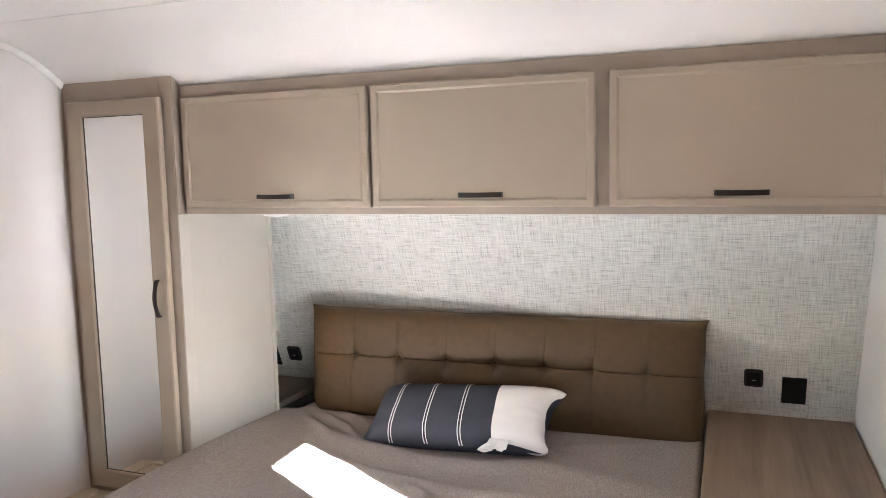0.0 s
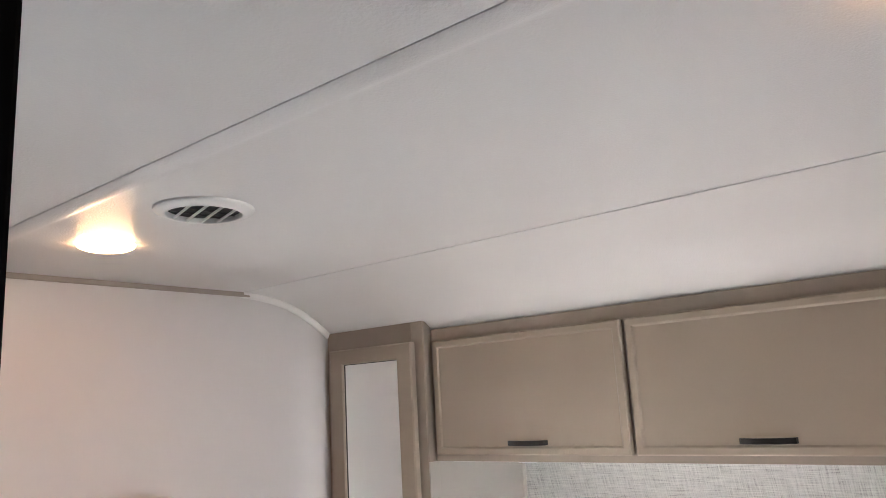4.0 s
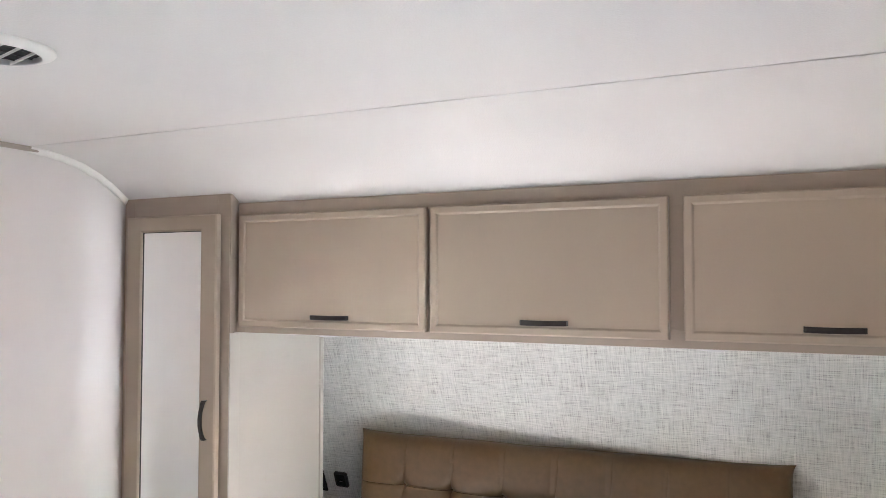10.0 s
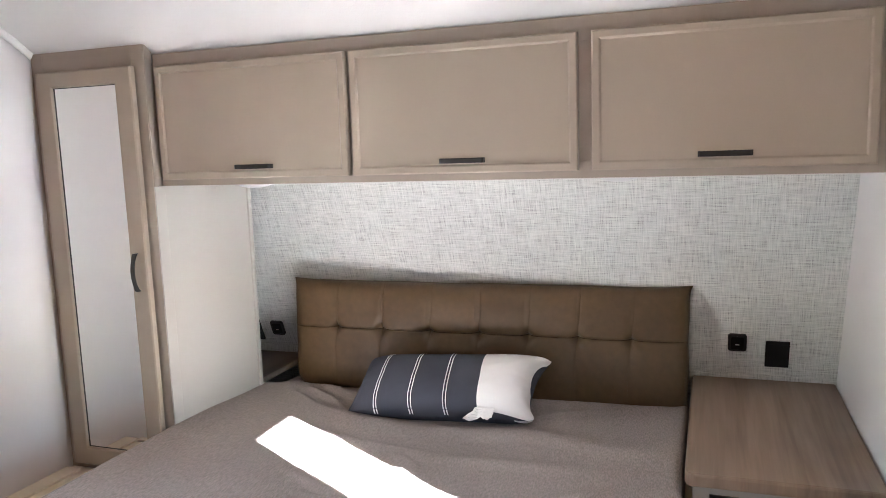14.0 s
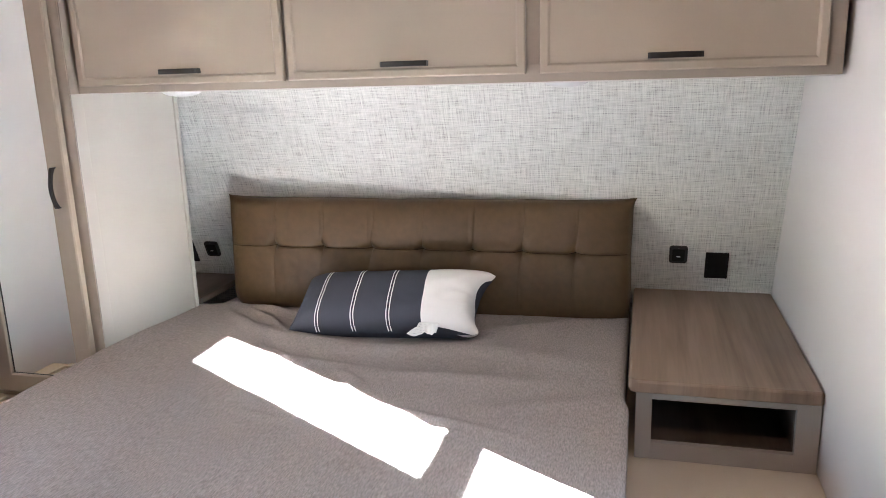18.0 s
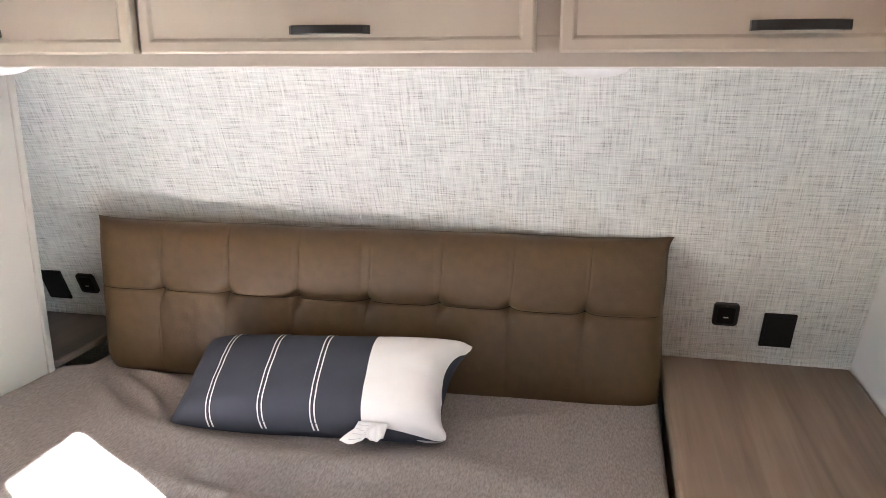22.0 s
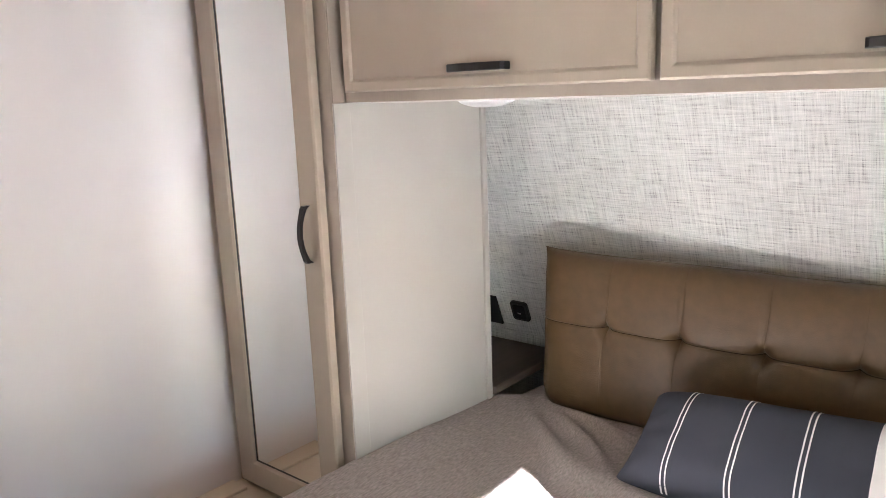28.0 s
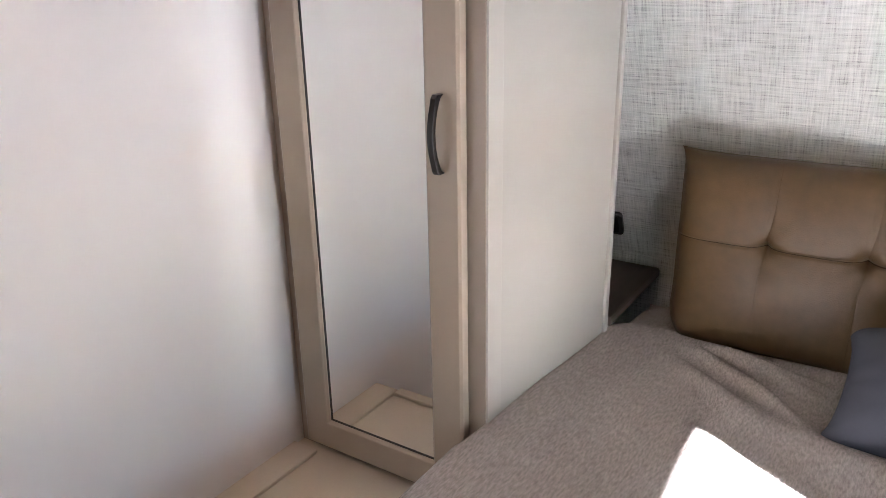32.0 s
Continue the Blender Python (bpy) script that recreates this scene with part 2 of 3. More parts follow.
def add_ring(bm, rings, cap_first=False, cap_last=False, closed=True):
    """Skins loops of points of equal length."""
    loops = [[bm.verts.new(p) for p in ring] for ring in rings]
    n = len(loops[0])
    for a, b in zip(loops, loops[1:]):
        for i in range(n if closed else n - 1):
            j = (i + 1) % n
            bm.faces.new((a[i], a[j], b[j], b[i]))
    if cap_first:
        bm.faces.new(loops[0][::-1])
    if cap_last:
        bm.faces.new(loops[-1])
    return bm


def lathe(profile, centre, steps=48, cap_first=True, cap_last=True):
    """A turned shape round the z axis through centre; profile: radius, height."""
    bm = bmesh.new()
    rings = [[(centre[0] + r * math.cos(2 * math.pi * i / steps), centre[1] + r * math.sin(2 * math.pi * i / steps), centre[2] + h) for i in range(steps)] for r, h in profile]
    add_ring(bm, rings, cap_first, cap_last)
    bmesh.ops.recalc_face_normals(bm, faces=bm.faces)
    return bm


def rounded_rect(x0, x1, z0, z1, r, steps=5):
    out = []
    for cx, cz, a0 in ((x1 - r, z0 + r, -90), (x1 - r, z1 - r, 0), (x0 + r, z1 - r, 90), (x0 + r, z0 + r, 180)):
        for i in range(steps + 1):
            a = radians(a0 + 90 * i / steps)
            out.append((cx + r * math.cos(a), cz + r * math.sin(a)))
    return out


def prism(outline, y0, y1, bevel=0.0):
    """A plate in the x, z plane from y0 (front) to y1, its front edge eased."""
    bm = bmesh.new()
    cx = sum(p[0] for p in outline) / len(outline)
    cz = sum(p[1] for p in outline) / len(outline)
    def shrunk(d):
        if not d:
            return outline
        return [(x + d * (1 if x < cx else -1), z + d * (1 if z < cz else -1)) for x, z in outline]
    rings = [[(x, y1, z) for x, z in outline], [(x, y0 + bevel, z) for x, z in outline], [(x, y0, z) for x, z in shrunk(bevel)]]
    add_ring(bm, rings, True, True)
    bmesh.ops.recalc_face_normals(bm, faces=bm.faces)
    return bm


def panel_door(x0, x1, z0, z1, front, thick, border, sink, hole=False, chamfer=0.004, head=0.0):
    """A door with a raised rim: the field lies back by sink behind a small slope; with hole the field is left open. head: by how much the top rail is narrower."""
    bm = bmesh.new()
    def rect(d, y):
        top = z1 - d + (head if d > border - 0.004 else 0.0)
        return [(x0 + d, y, z0 + d), (x1 - d, y, z0 + d), (x1 - d, y, top), (x0 + d, y, top)]
    rings = [rect(0, front + thick), rect(0, front + 0.002 + 0.4 * chamfer), rect(0.0008, front + 0.001 + 0.35 * chamfer), rect(chamfer - 0.001, front + 0.0003), rect(chamfer, front), rect(border - 0.003, front),
             rect(border - 0.001, front + 0.0008), rect(border + 0.003, front + sink)]
    if hole:
        rings.append(rect(border + 0.003, front + thick))
    add_ring(bm, rings, not hole, not hole)
    if hole:
        back = [v for v in bm.verts if abs(v.co.y - front - thick) < 1e-6]
        o, i = back[:4], back[4:]
        for k in range(4):
            bm.faces.new((o[(k + 1) % 4], o[k], i[k], i[(k + 1) % 4]))
    bmesh.ops.recalc_face_normals(bm, faces=bm.faces)
    return bm


def bow_handle(a, b, out, width, thick, rise):
    """A bowed bar between the feet a and b, standing off along out."""
    a, b, out = Vector(a), Vector(b), Vector(out)
    side = (b - a).cross(out).normalized()
    bm, rings, n = bmesh.new(), [], 18
    for i in range(n + 1):
        s = i / n
        lift = rise * (1 - abs(2 * s - 1) ** 2.2 * 0.86) if 0 < i < n else 0.0
        end = s if 0 < i < n else (0.012 if i == 0 else 0.988)
        c = a.lerp(b, end) + out * lift
        t = thick * (1.0 + 0.9 * abs(2 * s - 1) ** 5)
        rings.append([c + side * width / 2 * u + out * t * w for u, w in ((-1, 0.15), (-0.8, 0), (0.8, 0), (1, 0.15), (1, 0.85), (0.8, 1), (-0.8, 1), (-1, 0.85))])
    add_ring(bm, rings, True, True)
    bmesh.ops.recalc_face_normals(bm, faces=bm.faces)
    return bm


def cushion_mesh(place, nu, nv):
    """Closed skin over place(u, v, face) for face +1 and -1, u and v in -1..1, joined at the border."""
    bm = bmesh.new()
    grids = {}
    for face in (1, -1):
        for i in range(nu + 1):
            for j in range(nv + 1):
                edge = i in (0, nu) or j in (0, nv)
                if edge and face == -1:
                    grids[face, i, j] = grids[1, i, j]
                else:
                    grids[face, i, j] = bm.verts.new(place(2 * i / nu - 1, 2 * j / nv - 1, face))
    for face in (1, -1):
        for i in range(nu):
            for j in range(nv):
                q = [grids[face, i, j], grids[face, i + 1, j], grids[face, i + 1, j + 1], grids[face, i, j + 1]]
                bm.faces.new(q if face == 1 else q[::-1])
    bmesh.ops.recalc_face_normals(bm, faces=bm.faces)
    return bm


def soft_seam(d, width):
    return math.exp(-(d / width) ** 2)


# ---- the room ----
LEFT, RIGHT, REAR, TOP = -2.065, 0.340, -2.2, 1.957
SLOPE, KNEE = 0.40, 0.72   # the front wall stands upright to the knee, then leans in by the slope for each metre of height


def front_wall(z):
    return 2.695 - SLOPE * max(0.0, z - KNEE)


def structure(name, bm, mat, label, smooth=False):
    return tagged(part(name, bm, mat, None, label, smooth), kind="structure")


structure("ground", block((-400, -400, -0.75), (400, 400, -0.65)), GROUND, "pale gravel ground outside the trailer")
structure("floor", block((LEFT - 0.06, REAR - 0.06, -0.06), (RIGHT + 0.06, 3.3, 0.0)), FLOOR, "brown vinyl plank floor")

# the front wall, each part in a frame of its own: x along the wall, y up it
lean = math.atan(SLOPE)
wall_low = structure("wall_north_foot", block((LEFT - 0.06, 0.0, -0.05), (RIGHT + 0.06, KNEE, 0.0)), LINEN, "upright foot of the papered front wall")
wall_low.matrix_world = Matrix.Translation((0, front_wall(0.0), 0.0)) @ Matrix.Rotation(math.pi / 2, 4, "X")
wall_front = structure("wall_north", block((LEFT - 0.06, 0.0, -0.05), (RIGHT + 0.06, 1.5, 0.0)), LINEN, "sloping front wall papered in grey crosshatched linen")
wall_front.matrix_world = Matrix.Translation((0, front_wall(KNEE), KNEE)) @ Matrix.Rotation(math.pi / 2 + lean, 4, "X")


def side_wall(name, x, window, label):
    """A wall with thickness, cut by a window opening y0, y1, z0, z1."""
    y0, y1, z0, z1 = window
    lo, hi = (x - 0.05, x) if x < -1 else (x, x + 0.05)
    bm = blocks(((lo, REAR, -0.02), (hi, y0, TOP + 0.05)), ((lo, y1, -0.02), (hi, 3.3, TOP + 0.05)),
                ((lo, y0, -0.02), (hi, y1, z0)), ((lo, y0, z1), (hi, y1, TOP + 0.05)))
    return structure(name, bm, WALL, label)


LEFT_WINDOW = (0.62, 1.269, 0.84, 1.30)
RIGHT_WINDOW = (0.856, 1.155, 0.80, 1.28)
side_wall("wall_west", LEFT, LEFT_WINDOW, "smooth off-white side wall with a window")
side_wall("wall_east", RIGHT, RIGHT_WINDOW, "smooth off-white side wall")
# unseen wall that closes the room, taupe so that less light bounces back
structure("wall_south", block((LEFT - 0.05, REAR - 0.06, -0.02), (RIGHT + 0.05, REAR, TOP + 0.05)), TAUPE, "plain unseen rear wall, taupe to dim the bounce light")

# the ceiling: rear sheet, front sheet with an eased lip, and the sheet that curves down to the cabinets, all in one mesh
bm = bmesh.new()
x0, x1 = LEFT - 0.05, RIGHT + 0.05
rear = [(REAR - 0.06, TOP + 0.0006), (0.7237, TOP + 0.0006)]
front = [(0.7240, TOP + 0.0010), (0.7243, TOP - 0.0003), (0.7258, TOP - 0.0013), (0.730, TOP - 0.0028), (0.737, TOP - 0.0046), (0.745, TOP - 0.0054), (0.753, TOP - 0.0050), (0.760, TOP - 0.0034), (0.765, TOP - 0.0015), (0.769, TOP - 0.0004), (0.776, TOP), (1.5635, TOP)]
curve = [(1.5665, TOP - 0.0008), (1.62, TOP - 0.004), (1.68, TOP - 0.012), (1.74, TOP - 0.026), (1.80, TOP - 0.049), (1.85, TOP - 0.076), (1.90, TOP - 0.109), (1.95, TOP - 0.143), (2.02, TOP - 0.195), (2.15, TOP - 0.295)]
for line in (rear, front, curve):
    low = [[bm.verts.new((x, y, z)) for x in (x0, x1)] for y, z in line]
    high = [[bm.verts.new((x, y, z + 0.03)) for x in (x0, x1)] for y, z in line]
    for k in range(len(line) - 1):
        bm.faces.new((low[k][0], low[k + 1][0], low[k + 1][1], low[k][1]))
        bm.faces.new((high[k][0], high[k][1], high[k + 1][1], high[k + 1][0]))
    for k in (0, len(line) - 1):
        bm.faces.new((low[k][0], low[k][1], high[k][1], high[k][0]))
add_block(bm, (x0, REAR - 0.06, TOP + 0.06), (x1, 3.4, TOP + 0.09))
bmesh.ops.recalc_face_normals(bm, faces=bm.faces)
ceiling = structure("ceiling", bm, CEILING, "white vinyl ceiling sheets that curve down at the front")
ceiling.data.shade_smooth()
ceiling.data.set_sharp_from_angle(angle=radians(28))

# trims along the head of the side wall
structure("trim_1", block((LEFT, REAR, TOP - 0.014), (LEFT + 0.012, 1.59, TOP + 0.004), 0.003), TRIM, "narrow taupe trim between wall and ceiling")
bm = bmesh.new()
rings = []
for y, z in curve[:8]:
    rings.append([(LEFT, y, z + 0.002), (LEFT, y - 0.004, z - 0.016), (LEFT + 0.004, y - 0.004, z - 0.0155), (LEFT + 0.009, y - 0.003, z - 0.011), (LEFT + 0.013, y - 0.001, z - 0.005), (LEFT + 0.015, y, z + 0.002)])
add_ring(bm, rings, True, True)
bmesh.ops.recalc_face_normals(bm, faces=bm.faces)
structure("trim_2", bm, WHITE, "white bead that follows the curved ceiling", True)

# raised platform along both sides of the bed, with battens at its edges
PLAT = 0.49
structure("platform_1", block((LEFT, 1.62, 0.0), (-1.60, front_wall(PLAT) - 0.004, PLAT), 0.004), CREAM, "cream vinyl platform under the wardrobe")
structure("platform_2", block((-0.13, 1.62, 0.0), (RIGHT, front_wall(PLAT) - 0.004, PLAT), 0.004), CREAM, "cream vinyl platform under the nightstand")
structure("baseboard_1", block((LEFT + 0.001, 1.632, PLAT), (LEFT + 0.062, 1.885, PLAT + 0.008), 0.002), CREAM, "cream batten along the wall")
structure("baseboard_2", block((LEFT + 0.064, 1.622, PLAT), (-1.62, 1.648, PLAT + 0.008), 0.002), CREAM, "cream batten along the platform edge")


# ---- windows ----
def window(name, x, opening, rail, side, label):
    """A black framed pane in a side wall; side +1 when the room lies towards +x. rail: height of a cross bar, or None."""
    y0, y1, z0, z1 = opening
    win = tagged(thing(name, (x, (y0 + y1) / 2, z0), label, "window"), kind="structure")
    inner = x + side * 0.014
    bm = bmesh.new()
    outer = rounded_rect(y0 - 0.028, y1 + 0.028, z0 - 0.028, z1 + 0.028, 0.045, 6)
    hole = rounded_rect(y0 + 0.028, y1 - 0.028, z0 + 0.028, z1 - 0.028, 0.006, 6)
    rings = [[(x + side * 0.0005, a, b) for a, b in outer], [(inner, a, b) for a, b in outer], [(inner, a, b) for a, b in hole],
             [(x - side * 0.05, a, b) for a, b in hole]]
    add_ring(bm, rings)
    bmesh.ops.recalc_face_normals(bm, faces=bm.faces)
    part("window_frame", bm, WINDOW_BLACK, win)
    lo, hi = min(inner, inner + side * 0.004), max(inner, inner + side * 0.004)
    for yy in (y0 - 0.008, y1 + 0.008):
        part("track", block((lo, yy - 0.004, z0), (hi, yy + 0.004, z1), 0.001), WINDOW_BLACK, win)
        for k in range(5):
            zz = z0 + 0.05 + k * (z1 - z0 - 0.1) / 4
            screw = lathe([(0.0001, 0.0025), (0.0025, 0.002), (0.0035, 0.0)], (0, 0, 0), 10, False, False)
            screw.transform(Matrix.Translation((inner, yy - 0.014 if yy < y1 else yy - 0.012, zz)) @ Matrix.Rotation(side * math.pi / 2, 4, "Y"))
            part("screw", screw, BRONZE, win)
    if rail:
        part("rail", block((x - 0.02, y0 + 0.024, rail - 0.014), (x + 0.02, y1 - 0.024, rail + 0.014), 0.002), WINDOW_BLACK, win)
    pane = part("pane", block((x - side * 0.03 - 0.002, y0 + 0.026, z0 + 0.026), (x - side * 0.03 + 0.002, y1 - 0.026, z1 - 0.026)), GLASS, win)
    pane.visible_shadow = False
    return win


window("window_1", LEFT, LEFT_WINDOW, None, 1, "black metal framed window with bright daylight behind the pane")
window("window_2", RIGHT, RIGHT_WINDOW, 0.935, -1, "black metal framed window with a low cross bar")

# padded valance over the window
val = thing("window_valance", (LEFT, 0.95, 1.25), "cream leatherette padded valance above the window", "valance")
bm = bmesh.new()
rings = []
for y, g in ((0.50, 0.0), (0.503, 0.6), (0.51, 1.0), (0.8, 1.0), (1.1, 1.0), (1.29, 1.0), (1.312, 1.0), (1.325, 0.8), (1.332, 0.2)):
    e = 0.006 * (1 - g)
    sag = 0.004 * math.sin(9 * y)
    prof = [(0.0, 0.0), (0.058, 0.004), (0.066, 0.001), (0.069, -0.006), (0.075, -0.035), (0.079, -0.060), (0.088, -0.085), (0.094, -0.102), (0.090, -0.117), (0.072, -0.128), (0.03, -0.132), (0.0, -0.134)]
    skew = 0.026 * max(0.0, min(1.0, (y - 1.25) / 0.08))
    rings.append([(LEFT + 0.0008 + max(0.0, a - e) + (0.003 * math.sin(26 * y) if -0.12 < b < -0.03 else 0), y - skew * (1 + b / 0.11), 1.384 + b + (e if b < -0.06 else -e) + (sag if b < -0.1 else 0)) for a, b in prof])
add_ring(bm, rings, True, True)
bmesh.ops.recalc_face_normals(bm, faces=bm.faces)
part("padding", bm, VALANCE, val, smooth=True)
part("side_flap", block((LEFT + 0.001, 1.3335, 1.25), (LEFT + 0.06, 1.3375, 1.29), 0.002), VALANCE, val)

# black sliding door that stands half open beside the walker
door = tagged(thing("door_1", (-0.60, 0.30, 0.0), "black sliding bedroom door standing half open", "door"), kind="structure")
part("door_leaf", block((-0.78, 0.262, 0.004), (-0.425, 0.297, TOP + 0.001), 0.003), MATT_BLACK, door)
part("pull", block((-0.47, 0.258, 0.95), (-0.45, 0.2618, 1.10), 0.001), BRONZE, door)


# ---- ceiling fittings ----
def ceiling_lamp(x, y, z, mat, radius, label, group, ring=WHITE, dome_height=0.012):
    lamp = thing("ceiling_light", (x, y, z), label, "ceiling light", group)
    part("base_ring", lathe([(radius + 0.0006, 0.0), (radius + 0.0006, -0.0008), (radius, -0.0014), (radius - 0.002, -0.0014), (radius - 0.003, -0.001)], (x, y, z), cap_first=False, cap_last=False), ring, lamp, smooth=True)
    r = radius - 0.001
    dome = [(r, -0.0012)] + [(r * math.cos(radians(a)), -0.0045 - dome_height * math.sin(radians(a))) for a in range(0, 90, 10)] + [(0.001, -0.0045 - dome_height)]
    part("lens", lathe(dome, (x, y, z), cap_first=False), mat, lamp, smooth=True)
    return lamp


ceiling_lamp(-1.635, 0.925, TOP, LAMP, 0.0575, "round white ceiling light, switched on, glowing warm", "ceiling lights")
ceiling_lamp(-0.138, 0.948, TOP, LAMP, 0.0575, "round white ceiling light, switched on, glowing warm", "ceiling lights")

vent = thing("ceiling_vent", (-1.272, 0.925, TOP), "round white ceiling air vent with slanted blades", "air vent")
VX, VY = -1.272, 0.925
part("ring", lathe([(0.088, 0.0), (0.088, -0.002), (0.086, -0.0045), (0.078, -0.008), (0.069, -0.0115), (0.0665, -0.0115), (0.0655, -0.009), (0.065, -0.0005)], (VX, VY, TOP), cap_first=False, cap_last=False), WHITE, vent, smooth=True)
# no hole in the ceiling: a flush disc painted with the opening's shade
part("backing", lathe([(0.0655, -0.0008), (0.0655, -0.0003)], (VX, VY, TOP)), VENT_DARK, vent, "near-black disc for the shaded opening behind the blades")
for off in (-0.032, 0.0, 0.032):
    half = math.sqrt(0.064 ** 2 - off ** 2)
    fin = block((-0.0009, -half, -0.0038), (0.0009, half, -0.001))
    fin.transform(Matrix.Translation((VX + off, VY, TOP)))
    part("inner_fin", fin, FIN, vent, "dark grey fin")
for off in (-0.0400, -0.0133, 0.0133, 0.0400):
    half = math.sqrt(0.065 ** 2 - off ** 2)
    blade = block((-half, -0.0013, -0.0035), (half, 0.0013, 0.001), 0.0005, 1)
    blade.transform(Matrix.Translation((VX, VY, TOP)) @ Matrix.Rotation(radians(-15), 4, "Z") @ Matrix.Translation((0, off, -0.0075)) @ Matrix.Rotation(radians(20), 4, "X"))
    part("blade", blade, WHITE, vent)

# ---- wardrobe ----
CF, CB = 1.945, 1.42   # front and underside of the cabinet over the bed
WX0, WX1, WF = LEFT + 0.002, -1.632, 1.910
ward = thing("wardrobe", (-1.84, 2.1, PLAT), "tall taupe corner wardrobe with a mirror door and white side", "wardrobe")
for name, lo, hi in (("side_board", (WX0, WF + 0.0205, PLAT), (WX0 + 0.018, 2.36, 1.74)), ("back_board", (WX0 + 0.018, 2.34, PLAT), (WX1 - 0.02, 2.36, 1.60)), ("bottom_board", (WX0 + 0.018, WF + 0.0205, PLAT + 0.001), (WX1 - 0.02, 2.34, PLAT + 0.02))):
    part(name, block(lo, hi), TAUPE_DARK, ward)
for name, lo, hi in (("stile", (WX0, WF, PLAT), (WX0 + 0.045, WF + 0.02, 1.838)), ("stile", (WX1 - 0.045, WF, PLAT), (WX1, WF + 0.02, 1.838)),
                     ("rail", (WX0 + 0.045, WF, 1.77), (WX1 - 0.045, WF + 0.02, 1.838)), ("rail", (WX0 + 0.045, WF, PLAT), (WX1 - 0.045, WF + 0.02, 0.54))):
    part(name, block(lo, hi, 0.0008, 1), TAUPE_DARK, ward)
bm = bmesh.new()
prof = [(WF + 0.021, PLAT), (2.352, PLAT), (2.352, 1.41), (2.352, 1.62), (1.95, 1.80), (WF + 0.021, 1.80)]
def flank(y):
    return WX1 + 0.034 * (y - WF) / 0.44


add_ring(bm, [[(flank(y) - 0.018, y, z) for y, z in prof], [(flank(y), y, z) for y, z in prof]], True, True)
bmesh.ops.recalc_face_normals(bm, faces=bm.faces)
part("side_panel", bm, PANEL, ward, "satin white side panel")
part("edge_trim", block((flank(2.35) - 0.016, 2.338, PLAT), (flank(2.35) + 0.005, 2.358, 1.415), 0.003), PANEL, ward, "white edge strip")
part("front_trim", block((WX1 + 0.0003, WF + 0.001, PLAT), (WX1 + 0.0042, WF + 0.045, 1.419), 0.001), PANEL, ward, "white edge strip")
part("upper_return", block((WX1 + 0.0002, WF + 0.0005, CB), (WX1 + 0.004, CF - 0.0004, 1.8365), 0.0006, 1), TAUPE_DARK, ward)
DX0, DX1, DZ0, DZ1, DF = -2.026, -1.6615, 0.514, 1.776, 1.8845
RIM, HEAD = 0.059, 0.013
wdoor = part("door", panel_door(DX0, DX1, DZ0, DZ1, DF, 0.0205, RIM, 0.0045, hole=True, chamfer=0.005, head=HEAD), TAUPE, ward)
# black ring that stands for the shade where the recessed mirror meets the rim
part("gap_shade", panel_door(DX0 + RIM - 0.003, DX1 - RIM + 0.003, DZ0 + RIM - 0.003, DZ1 - RIM + HEAD + 0.003, DF + 0.0066, 0.002, 0.0050, 0.0004, hole=True, chamfer=0.0003), BLACK, wdoor, "thin black ring for the shaded gap round the mirror")
part("mirror", block((DX0 + RIM - 0.004, DF + 0.0087, DZ0 + RIM - 0.004), (DX1 - RIM + 0.004, DF + 0.0125, DZ1 - RIM + HEAD + 0.004)), MIRROR, wdoor, "clear mirror glass")
part("handle", bow_handle((-1.692, DF, 1.102), (-1.692, DF, 1.222), (0, -1, 0), 0.011, 0.0085, 0.023), BRONZE, wdoor, "dark bronze bow handle")

# ---- overhead cabinet ----
cab = thing("overhead_cabinet", (-0.64, 2.14, CB), "taupe overhead cabinet with three lift-up doors above the bed", "cabinet")
CX0, CX1 = WX1 + 0.0005, 0.326
frame_boxes = [((CX0, CF, CB), (CX1, CF + 0.019, 1.462)), ((CX0, CF, 1.752), (CX1, CF + 0.019, 1.8115)),
               ((CX0, CF, 1.462), (-1.58, CF + 0.019, 1.752)), ((-1.01, CF, 1.462), (-0.94, CF + 0.019, 1.752)),
               ((-0.385, CF, 1.462), (-0.30, CF + 0.019, 1.752)), ((0.26, CF, 1.462), (CX1, CF + 0.019, 1.752))]
for k, (lo, hi) in enumerate(frame_boxes):
    part("rail" if k < 2 else "stile", block(lo, hi, 0.0006, 1), TAUPE_DARK, cab)
bm = bmesh.new()
prof = [(CF + 0.0195, CB + 0.004), (front_wall(CB + 0.004) - 0.002, CB + 0.004), (front_wall(CB + 0.016) - 0.002, CB + 0.016), (CF + 0.0195, CB + 0.016)]
add_ring(bm, [[(CX0, y, z) for y, z in prof], [(CX1, y, z) for y, z in prof]], True, True)
bmesh.ops.recalc_face_normals(bm, faces=bm.faces)
part("bottom_panel", bm, CABINET_UNDER, cab, "pale board under the cabinet")
part("back_strip", block((CX0, front_wall(CB) - 0.016, CB - 0.004), (CX1, front_wall(CB) - 0.003, CB + 0.0036), 0.002), TAUPE, cab)
part("front_strip", block((CX0 + 0.05, CF + 0.0195, CB - 0.003), (CX1, CF + 0.045, CB + 0.0036), 0.002), CABINET_UNDER, cab)
for x0, x1, hx in ((-1.609, -0.986, -1.284), (-0.972, -0.360, -0.658), (-0.326, 0.290, -0.022)):
    leaf = part("door", panel_door(x0, x1, 1.439, 1.772, 1.923, 0.019, 0.020, 0.0045), TAUPE, cab)
    part("handle", bow_handle((hx - 0.061, 1.927, 1.472), (hx + 0.061, 1.927, 1.472), (0, -1, 0), 0.013, 0.008, 0.026), BRONZE, leaf, "dark bronze bow handle")

